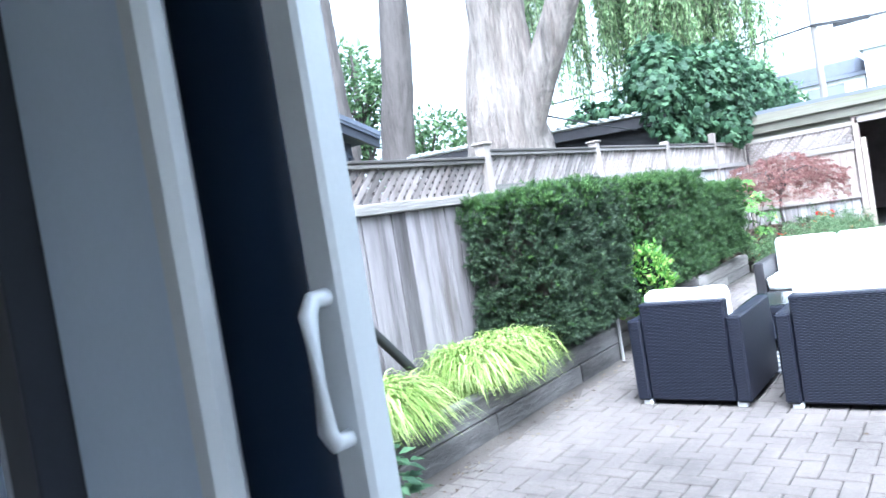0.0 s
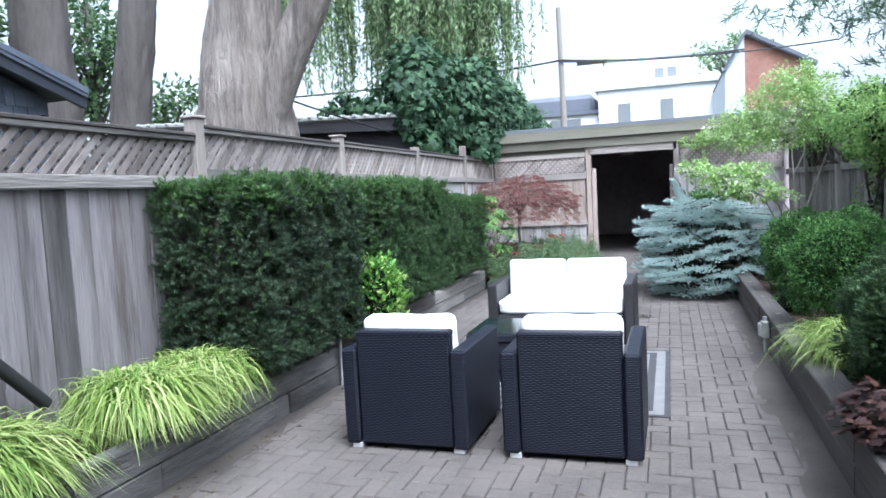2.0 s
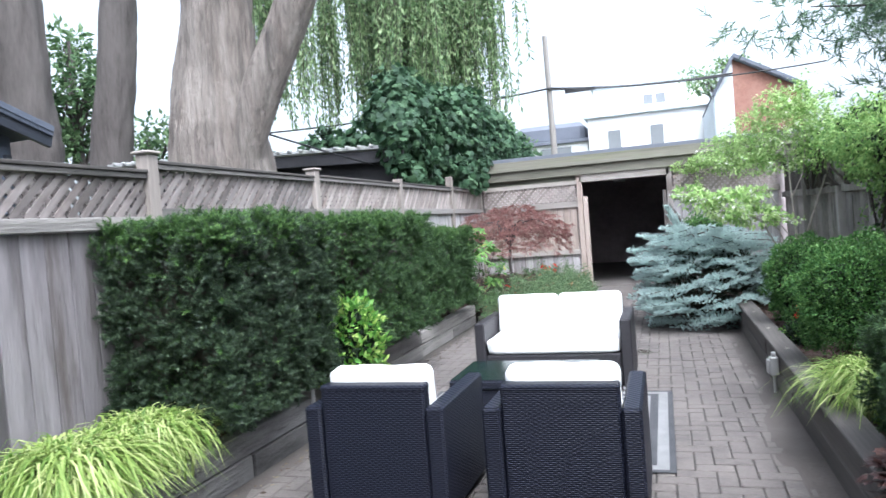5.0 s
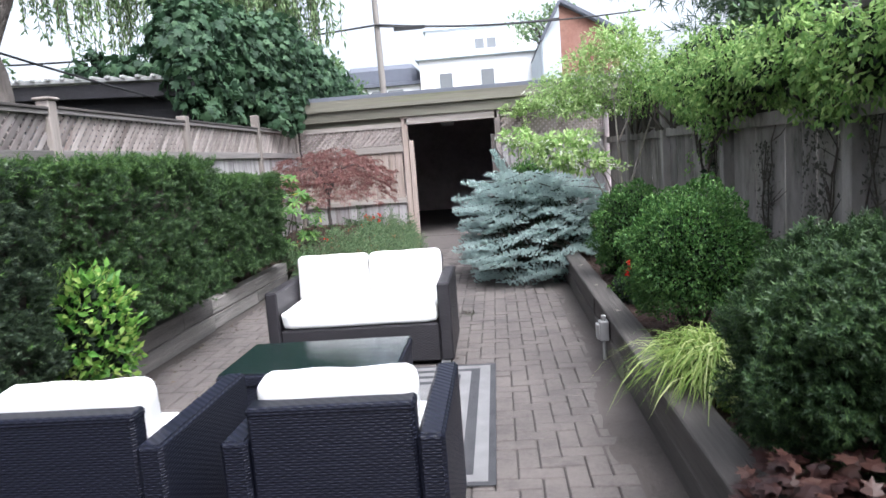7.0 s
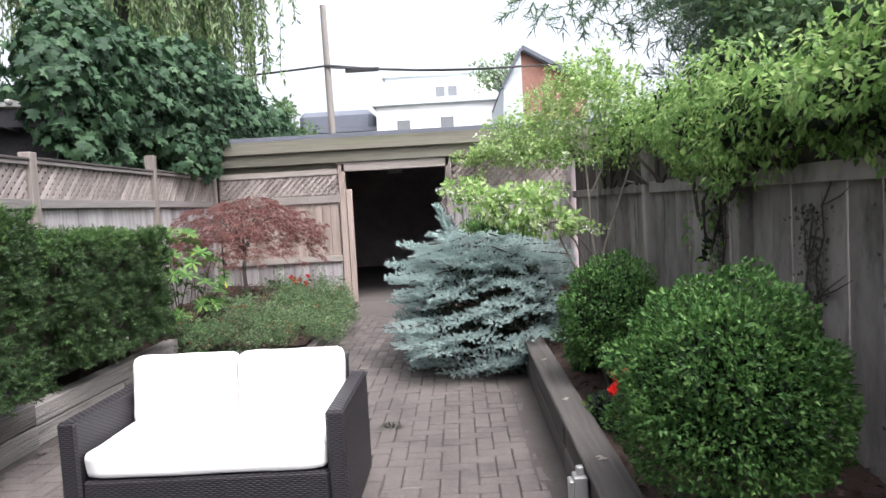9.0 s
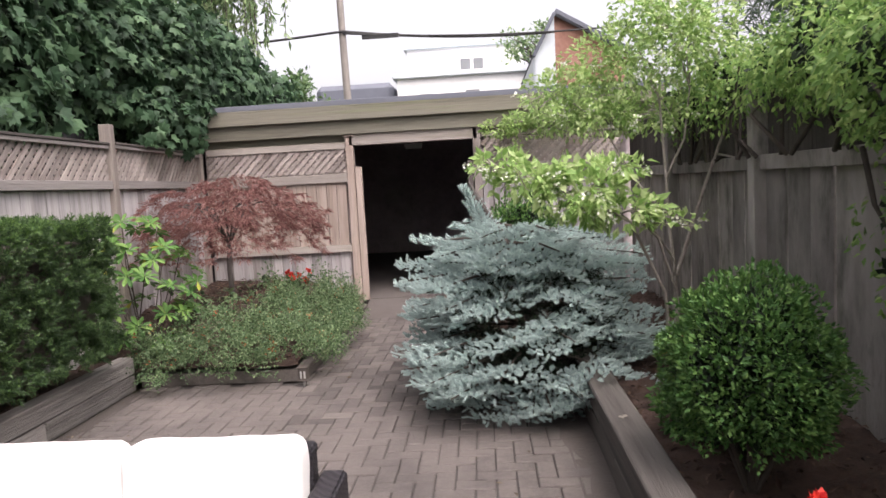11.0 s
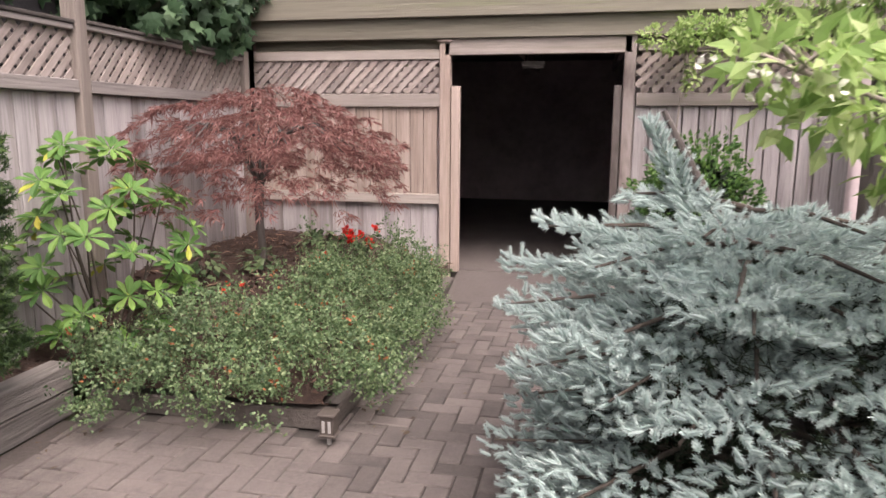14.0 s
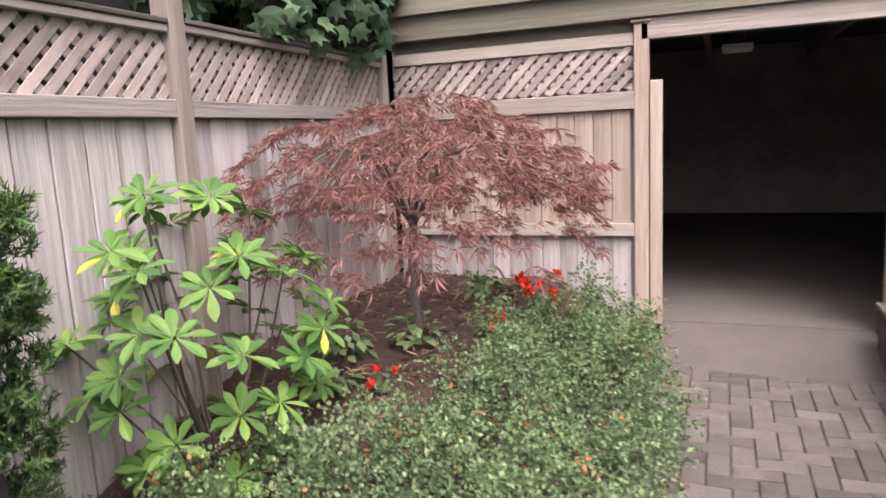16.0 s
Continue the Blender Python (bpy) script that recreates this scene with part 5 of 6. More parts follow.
leaf_mass("climber", "bright green climber tumbling over the old fence", [((1.60, 4.6, 1.74), (0.20, 0.8, 0.18), 4420), ((1.58, 5.6, 1.72), (0.22, 0.6, 0.19), 3910), ((1.56, 6.4, 1.72), (0.23, 0.55, 0.19), 3910), ((1.54, 7.2, 1.76), (0.25, 0.6, 0.22), 4420), ((1.56, 8.0, 1.80), (0.25, 0.55, 0.28), 4420), ((1.60, 8.75, 1.98), (0.22, 0.42, 0.23), 2210), ((1.62, 9.35, 1.95), (0.18, 0.35, 0.16), 1020), ((1.5, 6.2, 1.95), (0.2, 0.3, 0.08), 442), ((1.5, 7.6, 2.08), (0.2, 0.3, 0.08), 442), ((1.56, 5.9, 1.46), (0.08, 0.16, 0.10), 153), ((1.58, 7.8, 1.48), (0.07, 0.2, 0.10), 187), ((1.64, 8.28, 1.2), (0.04, 0.09, 0.42), 255), ((1.66, 9.95, 1.95), (0.16, 0.4, 0.18), 800), ((1.66, 11.3, 2.02), (0.17, 0.6, 0.2), 1100), ((1.66, 10.4, 2.1), (0.17, 0.5, 0.18), 900), ((1.66, 10.7, 1.9), (0.14, 0.45, 0.12), 500), ((1.62, 3.4, 1.85), (0.22, 0.8, 0.25), 1530)], M_CLIMBER, 0.042, LANCE_BROAD, hang=0.5, lumps=0.32, stem_from=1.62)


def dead_vine(y, top, reach, seed):
    """Bare brown stems clinging to the boards, with fine side twigs."""
    g = np.random.default_rng(seed)
    ob = thing("dead_vine", (FENCE_R - 0.03, y, 0.22), "bare brown vine clinging to the old fence", "climber", "bare vines on the fence")
    for k in range(2):
        y0 = g.normal() * 0.05
        n = 9
        z = np.linspace(-0.02, top, n)
        path = np.stack([np.full(n, -0.004), y0 + np.cumsum(g.normal(size=n)) * 0.035 * reach, z], 1)
        part("stem", mesh_of("stem", *tube(path, np.linspace(0.008, 0.003, n), 5), M_TWIG_DARK, True), M_TWIG_DARK, ob)
        for j in range(7):
            b = path[g.integers(1, n)]
            e = b + np.array((0.0, g.normal() * 0.12 * reach, g.uniform(0.02, 0.2)))
            part("twig", mesh_of("twig", *tube([b, (b + e) / 2 + (0, g.normal() * 0.02, 0), e], (0.005, 0.004, 0.002), 4), M_TWIG_DARK, True), M_TWIG_DARK, ob)
    n = 420
    P = np.stack([g.uniform(-0.03, 0.0, n), g.normal(size=n) * 0.06 * reach, g.uniform(0.1, top, n)], 1)
    part("dry_leaves", scattered("dry_leaves", OVAL, P, g.normal(size=P.shape) * (0.2, 1, 1), g.normal(size=P.shape) * 0.3 - (1, 0, 0), g.uniform(0.02, 0.04, n), M_IVY, 1.2), M_IVY, ob, "sparse dull leaves")


for y, top, reach, seed in ((5.05, 1.1, 1.4, 1), (5.75, 1.2, 1.8, 2), (6.35, 1.2, 1.5, 3), (7.1, 1.1, 1.3, 4), (8.25, 1.2, 0.8, 5)):
    dead_vine(y, top, reach, seed)


# ---- beyond the fences ----
def big_trunk(name, loc, path, radii, label, mat, extra=()):
    ob = thing(name, loc, label, "tree")
    pts = np.array(path, float)
    s = np.linspace(0, len(pts) - 1, 110)
    fine = np.stack([np.interp(s, np.arange(len(pts)), pts[:, k]) for k in range(3)], 1)
    rr = np.interp(s, np.arange(len(pts)), radii)
    V, F = tube(fine, rr, 48)
    ax = np.repeat(fine, 48, 0)
    d = V - ax
    k = np.array([noise.noise(Vector((p[0] * 3.2, p[1] * 3.2, p[2] * 0.9))) * 0.10 + noise.noise(Vector((p[0] * 11, p[1] * 11, p[2] * 1.6))) * 0.10 + noise.noise(Vector((p[0] * 26, p[1] * 26, p[2] * 5))) * 0.05 for p in V + np.array(loc)])
    part("trunk", mesh_of("trunk", ax + d * (1 + k)[:, None], F, mat, True), mat, ob, "furrowed bark")
    for pth, rad in extra:
        V, F = tube(np.array(pth, float), rad, 16)
        part("limb", mesh_of("limb", V, F, mat, True), mat, ob)
    return ob


big_trunk("large_tree", (-4.83, 8.0, 0), [(0, 0, -0.1), (0, 0, 0.8), (0, 0, 2.2), (0.02, 0, 3.1), (0.10, 0, 4.0), (0.16, 0, 5.5), (0.25, 0, 9.0)], (0.84, 0.66, 0.56, 0.45, 0.39, 0.36, 0.33), "broad old tree with pale ridged bark and a forked trunk", M_BARK, [([(0.26, -0.12, 1.6), (0.38, -0.12, 2.4), (0.66, -0.10, 3.05), (1.0, -0.05, 3.7), (1.42, 0, 4.6), (2.2, 0, 6.5)], (0.17, 0.20, 0.22, 0.21, 0.20, 0.17))])
big_trunk("dark_tree", (-11.75, 13.9, 0), [(0, 0, -0.1), (0, 0, 1.0), (0, 0, 3.4), (0.45, 0, 6), (1.2, 0, 12)], (0.6, 0.5, 0.43, 0.38, 0.3), "tall leaning tree trunk with dark bark", M_BARK_DARK)
big_trunk("dark_tree", (-13.8, 13.7, 0), [(0, 0, -0.1), (0, 0, 1.0), (-0.1, 0, 5), (-0.3, 0, 12)], (0.9, 0.72, 0.62, 0.5), "thick straight tree trunk with dark bark", M_BARK_DARK)


def willow(loc):
    """Long hanging strands of narrow leaves below high limbs."""
    ob = thing("willow_tree", loc, "weeping willow with long hanging green strands", "tree")
    ch = [tube([(0, 0, 0), (0.2, 0, 3), (0.1, 0, 7), (0, 0, 11)], (0.45, 0.38, 0.3, 0.2), 14)]
    for j in range(9):
        a = 2 * math.pi * j / 9
        ch.append(tube([(0.1, 0, 5.0 + 0.4 * j), (1.6 * math.cos(a), 1.6 * math.sin(a), 7.5 + 0.2 * j), (3.4 * math.cos(a), 3.4 * math.sin(a), 8.2)], (0.16, 0.1, 0.04), 8))
    part("trunk", mesh_of("trunk", *joined(ch), M_BARK_DARK, True), M_BARK_DARK, ob)
    at, way, st = [], [], []
    heads = []
    for j in range(46):
        a, r = RNG.uniform(0, 2 * math.pi), math.sqrt(RNG.random())
        hx, hy = -0.55 + 3.3 * math.cos(a) * r, 2.2 * math.sin(a) * r
        low = RNG.uniform(2.9, 4.9) if hx > -1.4 else RNG.uniform(3.9, 5.2)
        heads.append((hx, hy, RNG.uniform(6.6, 8.4), low, 16 if hx > -1.4 else 8))
    for hx, hy, hz, low, n in heads:
        for j in range(n):
            top = np.array((hx, hy, hz)) + RNG.normal(size=3) * (0.20, 0.20, 0.25)
            ln = (hz - low) * RNG.uniform(0.45, 1.08)
            sway = RNG.normal(size=2) * 0.10
            m = int(ln * 27)
            s = np.linspace(0, 1, m)
            p = top + np.stack([sway[0] * s * s, sway[1] * s * s, -ln * s], 1) + RNG.normal(size=(m, 3)) * 0.022
            at.append(p)
            way.append(RNG.normal(size=(m, 3)) * 0.45 - (0, 0, 0.9))
            st.append(tube([top, top + (sway[0] * 0.25, sway[1] * 0.25, -ln * 0.5), top + (sway[0], sway[1], -ln)], 0.006, 3))
    at, way = np.concatenate(at), np.concatenate(way)
    part("strand_mass", mesh_of("strand_mass", *joined(st), M_TWIG_DARK), M_TWIG_DARK, ob)["kind"] = "stuff"
    part("crown", scattered("crown", LANCE, at, way, random_dirs(len(at)), RNG.uniform(0.11, 0.19, len(at)), M_WILLOW), M_WILLOW, ob, "narrow hanging leaves")
    return ob


willow((-5.9, 16.2, 0))


def crown_tree(name, loc, height, radii, count, leaf, mat, label, shape=OVAL, blobs=22):
    ob = thing(name, loc, label, "tree")
    ch = [tube([(0, 0, -0.1), (0.05, 0, height * 0.5), (0, 0, height)], (0.2, 0.14, 0.04), 10)]
    P, N = [], []
    for j in range(blobs):
        d = unit(RNG.normal(size=3))
        c = np.array((0, 0, height - radii[2] * 0.6)) + d * np.array(radii) * RNG.uniform(0.35, 0.9)
        rr = np.array(radii) * RNG.uniform(0.22, 0.38)
        p, q = blob_points(count // blobs, c, rr, 0.8, 0.4, 1.4)
        P.append(p)
        N.append(q)
        ch.append(tube([(0, 0, max(0.5, c[2] - 1.5)), (c[0] * 0.5, c[1] * 0.5, c[2] - 0.3), c], (0.06, 0.04, 0.01), 6))
    P, N = np.concatenate(P), np.concatenate(N)
    part("trunk", mesh_of("trunk", *joined(ch), M_BARK_DARK, True), M_BARK_DARK, ob)
    part("crown", scattered("crown", shape, P, N + RNG.normal(size=P.shape) * 0.7, random_dirs(len(P)) + (0, 0, 0.6), RNG.uniform(0.7, 1.3, len(P)) * leaf, mat), mat, ob)
    return ob


crown_tree("pine_tree", (6.3, 14.5, 0), 5.8, (4.8, 3.4, 2.1), 9500, 0.33, M_PINE, "soft green pine reaching over the fence", TUFT, 60)
crown_tree("broadleaf_tree", (2.6, 33.0, 0), 7.3, (1.7, 1.0, 0.9), 1500, 0.17, M_WILLOW, "leafy tree in front of the far gable", OVAL)
crown_tree("broadleaf_tree", (-18, 16, 0), 5.5, (2.5, 2, 2.2), 2500, 0.30, M_FAR, "leafy tree behind the tall trunks", OVAL)
crown_tree("broadleaf_tree", (-18, 14.5, 0), 9.5, (2.4, 2.4, 4.5), 3500, 0.30, M_FAR, "leafy tree behind the blue-grey shed", OVAL)
crown_tree("broadleaf_tree", (-6.5, 30.5, 0), 5.2, (1.3, 1.3, 1.2), 1500, 0.22, M_FAR, "pale leafy tree beside the white house", OVAL)
crown_tree("broadleaf_tree", (-14.5, 18.5, 0), 4.6, (2.6, 1.6, 1.3), 2200, 0.2, M_FAR, "low leafy tree behind the fence", OVAL)
crown_tree("broadleaf_tree", (8.5, 10.5, 0), 6.5, (3.0, 3.0, 3.0), 5000, 0.25, M_FAR, "leafy tree beyond the old fence", OVAL)

crown_tree("broadleaf_tree", (4.3, 12.4, 0), 3.7, (1.5, 1.9, 1.3), 5200, 0.13, M_FAR, "dense leafy tree close behind the old fence", OVAL)
crown_tree("broadleaf_tree", (-16.2, 17.5, 0), 7.6, (1.5, 1.4, 2.4), 2600, 0.22, M_FAR, "leafy tree between the dark trunks", OVAL)

# neighbouring black garage with a tin roof
shed = thing("neighbour_garage", (-3.62, 10.3, 0), "black clad garage with a corrugated tin roof", "garage")
slab("wall", (4.6, 0.1, 2.45), (-2.3, 0.05, 1.225), M_BLACK, shed, bevel=0)
slab("wall", (0.1, 9.6, 2.45), (-0.05, 4.9, 1.225), M_BLACK, shed, bevel=0)
slab("fascia", (4.9, 0.06, 0.16), (-2.3, -0.14, 2.50), M_BLACK, shed, "black fascia board", (0, 2.5, 0))
slab("roof", (4.9, 9.9, 0.04), (-2.3, 4.75, 2.62), M_TIN, shed, "pale tin roof sheet", (0, 2.5, 0))
for k in range(26):
    slab("roof_rib", (0.05, 10.0, 0.04), (-4.6 + 0.18 * k, 4.75, 2.645 + (12.8 - k) * 0.00786), M_TIN, shed, "", (0, 2.5, 0), 0.01)
shed_window = slab("window", (0.9, 0.03, 0.5), (-1.6, -0.02, 1.95), M_FRAME_DARK, shed)
slab("pane", (0.8, 0.02, 0.4), (0, -0.02, 0), M_WINDOW, shed_window)

# shingled shed with a gable
gable = thing("shingled_shed", (-6.8, 7.05, 0), "slate-blue shingled shed with a dark roof edge", "shed")
V = [(0, 0, 0), (0, -8.6, 0), (0, -8.6, 2.7), (0, -4.3, 4.0), (0, 0, 2.7), (-5, 0, 0), (-5, -8.6, 0), (-5, -8.6, 2.7), (-5, -4.3, 4.0), (-5, 0, 2.7)]
bm = bmesh.new()
vs = [bm.verts.new(v) for v in V]
for f in ((0, 1, 2, 3, 4), (9, 8, 7, 6, 5), (0, 4, 9, 5), (1, 6, 7, 2)):
    bm.faces.new([vs[i] for i in f])
part("wall", bm, M_SLATE, gable, "slate-blue wall")
pitch = math.degrees(math.atan2(1.3, 4.3))
ln = math.hypot(1.3, 4.3) + 0.25
slab("roof", (5.5, ln, 0.08), (-2.4, -2.02, 3.42), M_SLATE, gable, "dark roof slope", (-pitch, 0, 0))
slab("roof", (5.5, ln, 0.08), (-2.4, -6.58, 3.42), M_SLATE, gable, "dark roof slope", (pitch, 0, 0))
slab("barge_board", (0.05, ln, 0.18), (0.3, -2.02, 3.35), M_FRAME_DARK, gable, "dark barge board", (-pitch, 0, 0))
slab("barge_board", (0.04, ln, 0.07), (0.34, -2.02, 3.46), M_SLATE, gable, "", (-pitch, 0, 0))
slab("downspout", (0.06, 0.06, 2.5), (0.06, -0.1, 1.25), M_FRAME_DARK, gable)
for r in range(9):
    z = 2.0 + 0.165 * r
    y = -0.05
    while y > -4.2:
        wd = RNG.uniform(0.10, 0.26)
        top = 2.7 + (-y) * 1.3 / 4.3
        if z + 0.1 < top and y - wd > -4.3:
            slab("shingle", (0.016, round(wd, 2), 0.19), (0.018 + 0.004 * (r % 2), y - wd / 2, z + RNG.choice((-0.03, 0.0, 0.0, 0.02))), M_SLATE, gable, "", (0, -6, 0), 0)
        y -= wd + 0.006

# sided house behind the shed
sided = thing("sided_house", (-12.0, 7.1, 0), "tall blue-grey house with horizontal siding", "house")
slab("wall", (5, 7.0, 11), (-2.5, -0.6, 5.5), M_SIDING, sided, bevel=0)
for k in range(24):
    slab("siding_board", (0.03, 7.02, 0.30), (0.02, -0.6, 4.4 + 0.26 * k), M_SIDING, sided, "", (0, -4, 0), 0.004)
for k in range(7):
    slab("louvre_slat", (0.05, 7.1, 0.12), (0.9 - 0.11 * k, -0.3, 4.25 + 0.15 * k), M_LOUVRE, sided, "grey louvre slat", (0, -30, 0))


def far_house(name, loc, size, label, wall, roof, storey_windows):
    ob = thing(name, loc, label, "house", "far houses")
    w, d, h = size
    slab("wall", (w, d, h), (0, d / 2, h / 2), wall, ob, bevel=0)
    slab("roof", (w + 0.3, d + 0.3, 0.16), (0, d / 2, h + 0.08), roof, ob, "flat dark roof edge", bevel=0.02)
    for x, z, ww, wh in storey_windows:
        win = slab("window", (ww, 0.08, wh), (x, -0.02, z), M_WINDOW, ob, "dark window")
        slab("sill", (ww + 0.1, 0.12, 0.05), (0, -0.03, -wh / 2 - 0.03), wall, win)
        if ww > 0.55:
            slab("glazing_bar", (0.04, 0.1, wh), (0, -0.01, 0), wall, win)
    return ob


far_house("white_house", (-0.45, 31.0, 0), (4.9, 7.0, 5.35), "white rendered house with two windows", M_WHITE, M_PALE, ((-1.4, 4.35, 0.5, 0.85), (0.28, 4.4, 0.5, 0.85)))
far_house("white_house", (-0.5, 38.5, 0), (5.4, 6.0, 7.8), "taller white house with a pair of small windows", M_WHITE, M_PALE, ((0.0, 7.0, 0.45, 0.5), (0.6, 7.0, 0.45, 0.5)))
far_house("grey_house", (-4.65, 31.5, 0), (3.3, 6.0, 4.5), "low house with a dark slate roof storey", M_WHITE, M_ROOF, ((0.3, 4.0, 1.3, 0.7), (-1.0, 4.0, 0.6, 0.7)))
slab("mansard", (3.0, 5.0, 0.9), (0, 3.0, 5.0), M_ROOF, bpy.data.objects["grey_house"], "blue-grey slate roof storey", bevel=0.2)
far_house("white_house", (-23, 32.0, 0), (7, 6, 6.0), "white house seen between the tree trunks", M_WHITE, M_PALE, ((-1.5, 4.6, 1.4, 1.1), (1.2, 4.6, 1.4, 1.1)))

gab = thing("gable_house", (2.6, 25.5, 0), "tall house with a pale side and a red gable end", "house")
V = [(-0.95, 0, 0), (1.6, 0, 0), (1.6, 0, 4.85), (-0.35, 0, 6.0), (-0.95, 0, 4.9), (-0.95, 6, 0), (1.6, 6, 0), (1.6, 6, 4.85), (-0.35, 6, 6.0), (-0.95, 6, 4.9)]
bm = bmesh.new()
vs = [bm.verts.new(v) for v in V]
for f in ((0, 1, 2, 3, 4), (5, 9, 8, 7, 6), (0, 4, 9, 5), (1, 6, 7, 2)):
    bm.faces.new([vs[i] for i in f])
part("wall", bm, M_BRICK, gab, "red brick gable")
bm = bmesh.new()
ring = [bm.verts.new(v) for v in ((-0.96, -0.02, 0), (-0.38, -0.02, 0), (-0.38, -0.02, 5.9), (-0.96, -0.02, 4.86))]
sheet = bm.faces.new(ring)
out = bmesh.ops.extrude_face_region(bm, geom=[sheet])
bmesh.ops.translate(bm, vec=(0, -0.08, 0), verts=[v for v in out["geom"] if isinstance(v, bmesh.types.BMVert)])
part("side_cladding", bm, M_PALE, gab, "pale blue-grey cladding")
slab("side_cladding", (0.05, 6.1, 4.86), (-0.98, 3.0, 2.43), M_PALE, gab)
slab("roof", (2.35, 6.4, 0.12), (0.66, 3, 5.48), M_ROOF, gab, "sloping roof", (0, 30.5, 0))
slab("roof", (1.3, 6.4, 0.10), (-0.68, 3, 5.45), M_ROOF, gab, "steep roof side", (0, -61.5, 0))
slab("roof_edge", (2.4, 0.12, 0.14), (0.66, -0.1, 5.44), M_ROOF, gab, "dark roof edge", (0, 30.5, 0))


pole = thing("utility_pole", (-3.2, 22.7, 0), "tall wooden utility pole with cables", "pole")
part("shaft", mesh_of("shaft", *tube([(0, 0, 0), (0, 0, 3.5), (-0.05, 0, 6.9)], (0.11, 0.095, 0.08), 12), M_POLE, True), M_POLE, pole)
slab("cross_arm", (0.9, 0.08, 0.1), (0.9, 0, 5.15), M_WIRE, pole, "dark cable box on the line")


def cable(a, b, sag, r=0.022):
    a, b = np.array(a), np.array(b)
    s = np.linspace(0, 1, 24)
    p = a + (b - a) * s[:, None]
    p[:, 2] -= sag * 4 * s * (1 - s)
    ob = thing("overhead_cable", tuple(a), "black overhead cable strung between pole and houses", "cable", "overhead cables")
    part("cable", mesh_of("cable", *tube(p - a, r, 6), M_WIRE, True), M_WIRE, ob)


cable((-3.2, 22.6, 5.3), (2.2, 25.3, 5.5), 0.12, 0.035)
cable((-3.2, 22.6, 5.3), (-20, 21.5, 5.4), 0.4, 0.03)
cable((-3.2, 22.6, 5.25), (4.5, 23.5, 5.2), 0.15)
cable((-5.0, 7.6, 2.9), (-3.9, 10.25, 2.3), 0.03, 0.012)

# ---- small fixtures ----
rail = thing("leaning_pipe", (FENCE_L + 0.16, 2.35, 0.2), "black pipe leaning along the fence", "pipe")
part("pipe", mesh_of("pipe", *tube([(0, 0, 1.38), (0, 0.5, 0.82), (0.02, 1.0, 0.28)], 0.032, 10), M_WIRE, True), M_WIRE, rail)
conduit = thing("conduit", (WALL_L1 + 0.03, 5.45, 0), "pale conduit pipe at the end of the bed wall", "pipe")
part("pipe", mesh_of("pipe", *tube([(0, 0, 0), (0, 0, 0.2), (0, 0, 0.42)], 0.014, 8), M_METAL, True), M_METAL, conduit)
outlet = thing("outdoor_outlet", (WALL_R - 0.035, 6.72, 0.1), "grey weatherproof outlet box on the timber wall", "outlet")
outlet_box = slab("box", (0.06, 0.075, 0.13), (0, 0, 0.10), M_METAL, outlet, bevel=0.006)
slab("cover", (0.02, 0.065, 0.10), (-0.04, -0.01, 0), M_METAL, outlet_box, bevel=0.005)
part("conduit", mesh_of("pipe", *tube([(0, 0, 0.05), (0, 0, 0), (0, 0, -0.1)], 0.012, 8), M_METAL, True), M_METAL, outlet)
slab("top_clip", (0.03, 0.03, 0.04), (0, 0, 0.18), M_METAL, outlet)
lantern = thing("path_light", (-1.40, 10.45, 0), "small bronze path light on a stake", "lamp")
slab("stake", (0.018, 0.018, 0.06), (0, 0, 0.03), M_METAL, lantern)
slab("body", (0.066, 0.066, 0.09), (0, 0, 0.095), M_BRONZE, lantern, bevel=0.004)
slab("roof", (0.082, 0.082, 0.014), (0, 0, 0.147), M_BRONZE, lantern)
slab("base", (0.076, 0.076, 0.012), (0, 0, 0.052), M_BRONZE, lantern)
for sx in (-0.014, 0.014):
    slab("lens", (0.014, 0.004, 0.055), (sx, -0.0335, 0.095), M_METAL, lantern, "pale slotted lens")

round_bush("low_bedding_plant", (0.82, 7.48, 0.22), (0.11, 0.16, 0.07), 260, M_GOLD, "small yellow-green bedding plant on the mulch", 0.035)
broad_leaves("paving_weed", (-0.44, 8.28, 0.0), (0.08, 0.05, 0.03), 60, 0.03, M_IVY, "small dull weed between the pavers", LANCE)
for x, y, turn in ((0.61, 7.62, 40), (0.64, 6.75, 110), (0.60, 8.6, 10)):
    fallen = thing("fallen_leaf", (x, y, 0.315), "dry pale leaf lying on the cap board", "leaf", "leaves on the cap board", rz=turn)
    part("blade", scattered("blade", OVAL, [(0, 0, 0.002), (0.012, 0.01, 0.004)], [(0, 1, 0.05), (0.5, 1, 0.1)], [(0, 0, 1), (0.1, 0, 1)], (0.05, 0.04), M_TWIG, 1.3), M_TWIG, fallen)

# small plants and pale twigs on the mulch under the maple
for x, y, rad, tall, n in ((-2.72, 11.70, 0.13, 0.13, 70), (-2.44, 11.93, 0.11, 0.12, 60), (-2.38, 12.89, 0.17, 0.12, 80), (-2.65, 11.40, 0.12, 0.11, 60), (-2.08, 12.18, 0.12, 0.12, 60)):
    broad_leaves("low_plant", (x, y, 0.13 + 0.30 * float(bank(x, y)) - 0.01), (rad, rad, tall), n, 0.075, M_COVER, "small loose green plant on the mulch under the maple", LANCE_BROAD)
M_STRAW = plain("dry_straw", (0.26, 0.17, 0.12), 0.9)
straw = thing("mulch_straw", (0, 0, 0), "pale dry twigs and shreds on the mulch", "litter", kind="stuff")
X, Y = RNG.uniform(-3.3, -1.7, 420), RNG.uniform(10.8, 13.4, 420)
P = np.stack([X, Y, 0.152 + 0.30 * bank(X, Y) + RNG.uniform(0, 0.02, 420)], 1)
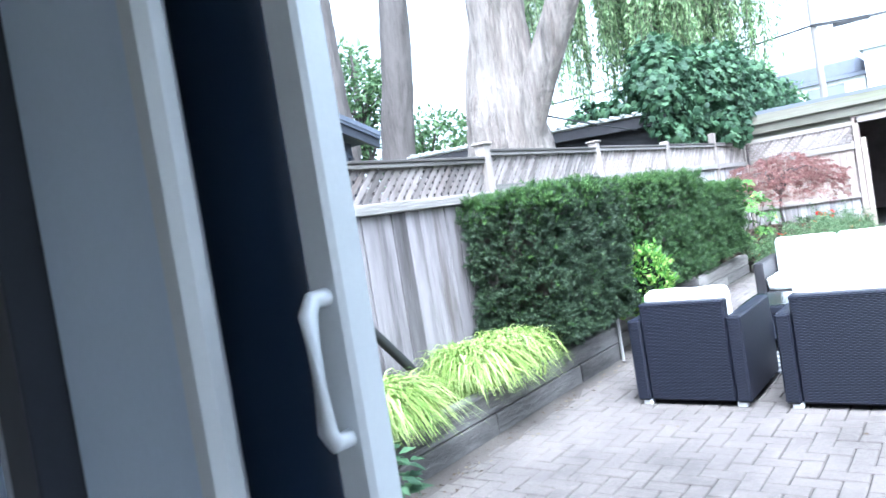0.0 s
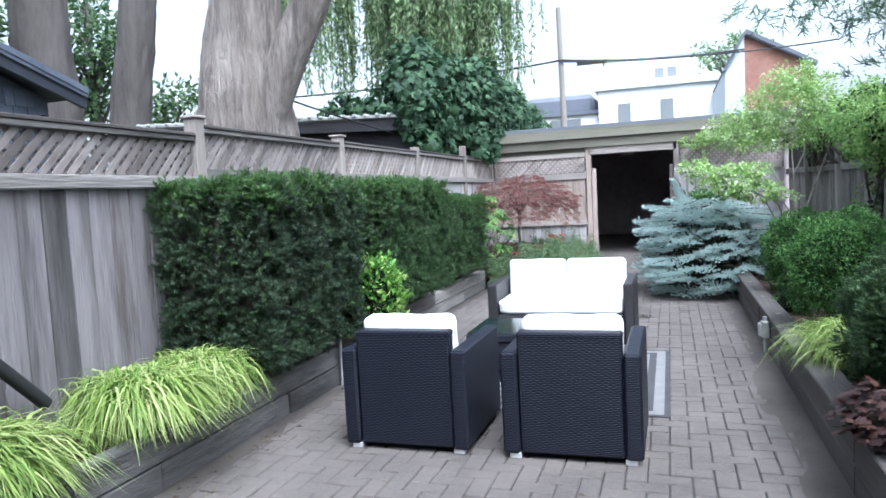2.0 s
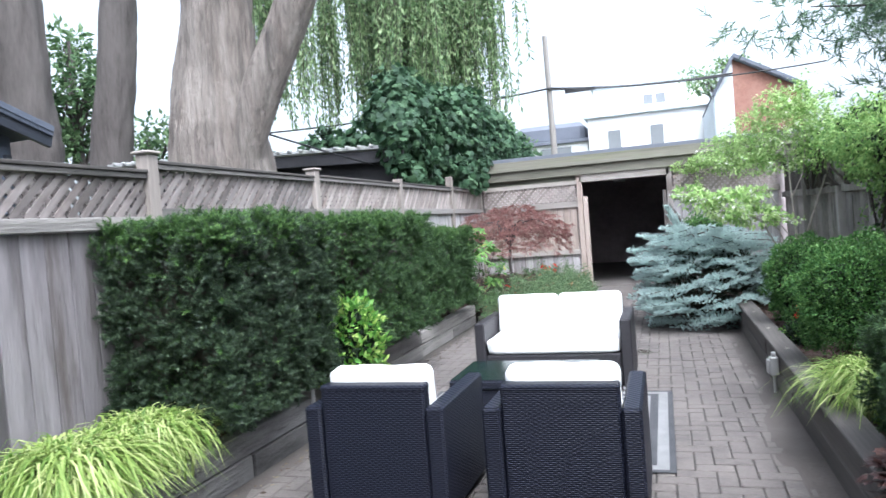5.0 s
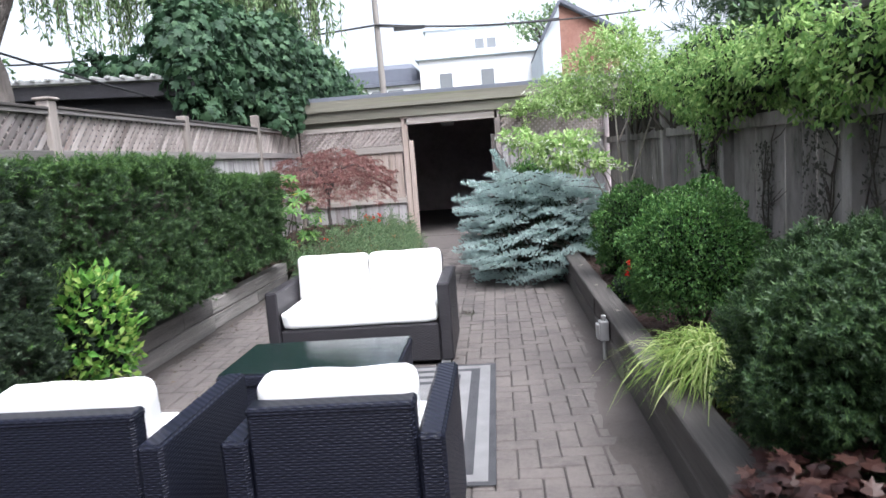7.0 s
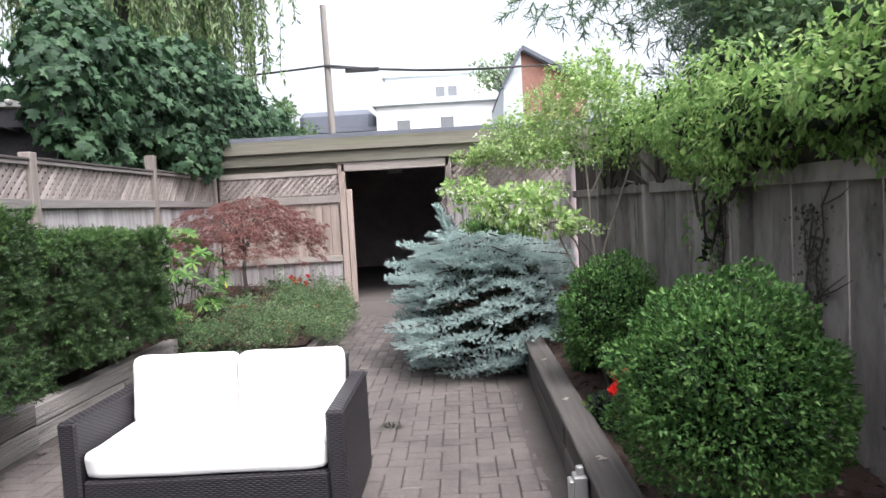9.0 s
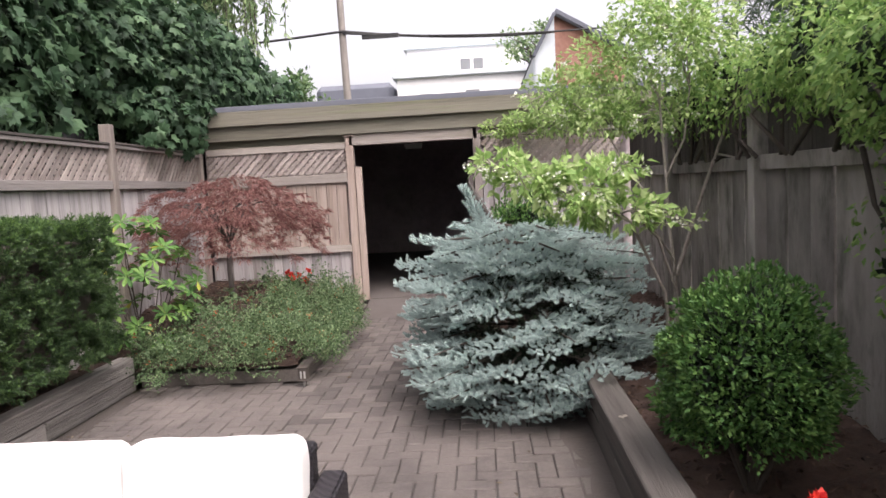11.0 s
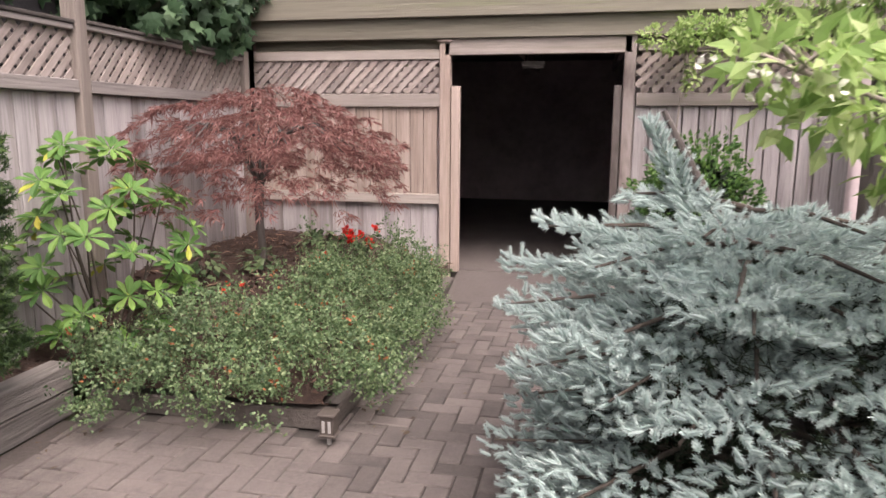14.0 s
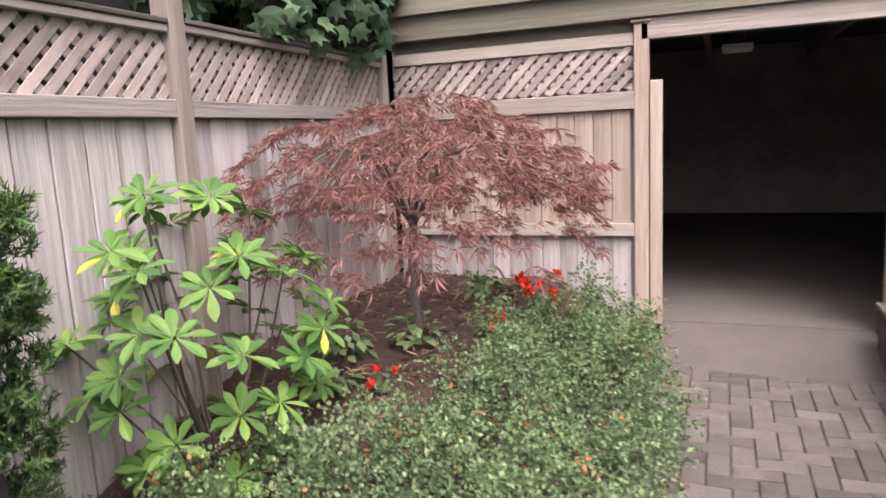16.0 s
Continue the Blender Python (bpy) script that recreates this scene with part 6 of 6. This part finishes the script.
part("twigs", scattered("twigs", LANCE, P, RNG.normal(size=P.shape) * (1, 1, 0.08), RNG.normal(size=P.shape) * 0.3 + (0, 0, 1), RNG.uniform(0.03, 0.10, len(P)), M_STRAW, 0.4), M_STRAW, straw)["kind"] = "stuff"

# ---- leaf litter along the walls ----
litter = thing("leaf_litter", (0, 0, 0), "small dry leaves and grit along the walls", "litter", kind="stuff")
P = np.concatenate([np.stack([WALL_L1 + 0.04 + np.abs(RNG.normal(size=160)) * 0.12, RNG.uniform(2.5, 5.4, 160), np.full(160, 0.004)], 1), np.stack([WALL_L2 + 0.05 + np.abs(RNG.normal(size=140)) * 0.10, RNG.uniform(5.6, 10.4, 140), np.full(140, 0.004)], 1), np.stack([-1.38 + np.abs(RNG.normal(size=90)) * 0.12, RNG.uniform(10.6, 12.9, 90), np.full(90, 0.004)], 1), np.stack([RNG.uniform(-2.4, 0.5, 70), RNG.uniform(2, 12, 70), np.full(70, 0.004)], 1)])
M_DRY = foliage("dry_leaf", (0.04, 0.028, 0.02), (0.10, 0.075, 0.05), (0.20, 0.17, 0.12), 0.8, 0.1)
part("dry_leaves", scattered("dry_leaves", OVAL, P, RNG.normal(size=P.shape) * (1, 1, 0.05), RNG.normal(size=P.shape) * 0.3 + (0, 0, 1), RNG.uniform(0.015, 0.045, len(P)), M_DRY), M_DRY, litter)["kind"] = "stuff"

# ---- paving, laid in herringbone ----
paving = thing("paving", (0, 0, 0), "worn brownish-grey pavers laid in herringbone", "paving", kind="structure")
slab("joint_bed", (3.45, 12.8, 0.05), (-1.0, 6.8, -0.037), M_JOINT, paving, bevel=0)


def edge_dirt(wall, side, y0, y1, reach, label):
    """Packed dirt against a wall, with a ragged outer edge."""
    ys, cols = np.arange(y0, y1, 0.05), np.linspace(0, 1, 6)
    rag = np.array([noise.noise(Vector((0.3, y * 1.3, wall))) * 0.45 + noise.noise(Vector((2.3, y * 6.0, wall))) * 0.25 for y in ys])
    start = wall - side * reach * (1 + rag)
    P = np.stack([np.stack([x0 + (wall + 0.01 * side - x0) * cols, np.full(6, y), 0.012 * cols ** 0.7 - 0.004], 1) for x0, y in zip(start, ys)]).reshape(-1, 3)
    q = np.arange(len(ys) * 6).reshape(len(ys), 6)
    part("edge_dirt", mesh_of("edge_dirt", P, np.stack([q[:-1, :-1], q[:-1, 1:], q[1:, 1:], q[1:, :-1]], -1).reshape(-1, 4), M_DIRT, True), M_DIRT, paving, label)


edge_dirt(WALL_R, 1, 3.0, 9.6, 0.20, "packed dirt over the edge pavers")
edge_dirt(WALL_L1, -1, 2.4, 5.45, 0.20, "damp dirt over the edge pavers")
edge_dirt(WALL_L2, -1, 5.55, 10.45, 0.09, "packed dirt over the edge pavers")
W = 0.1
flat, upright = box((2 * W - 0.006, W - 0.006, 0.05), M_PAVER, 0.005), box((W - 0.006, 2 * W - 0.006, 0.05), M_PAVER, 0.005)
rest = {0: [], 1: []}
for i in range(-27, 7):
    for j in range(5, 133):
        c = (i - j) % 4
        if c not in (0, 3):
            continue
        x, y = (i * W + W, j * W + W / 2) if c == 0 else (i * W + W / 2, j * W + W)
        if x > 0.55 or x < -2.66 or (x < -1.47 and y > 10.55) or y > 13.12 + 0.1 * noise.noise(Vector((x * 3, 1.7, 0.4))) or (y < 5.5 and x < -2.52):
            continue
        m = pose(x, y, -0.025 + RNG.uniform(-0.003, 0.002), RNG.normal() * 0.5, RNG.normal() * 0.5, RNG.normal() * 0.4)
        if -1.35 < x < 0.1 and 9.6 < y < 13.3:
            part("paver", flat if c == 0 else upright, M_PAVER, paving, "", m)
        else:
            rest[0 if c == 0 else 1].append(m)
chunks = []
for k, me in ((0, flat), (1, upright)):
    v = np.array([tuple(p.co) for p in me.vertices])
    me.calc_loop_triangles()
    f = np.array([tuple(t.vertices) for t in me.loop_triangles])
    for m in rest[k]:
        a = np.array(m)
        chunks.append((v @ a[:3, :3].T + a[:3, 3], f))
far = part("pavers", mesh_of("pavers", *joined(chunks), M_PAVER), M_PAVER, paving)
far["kind"] = "stuff"
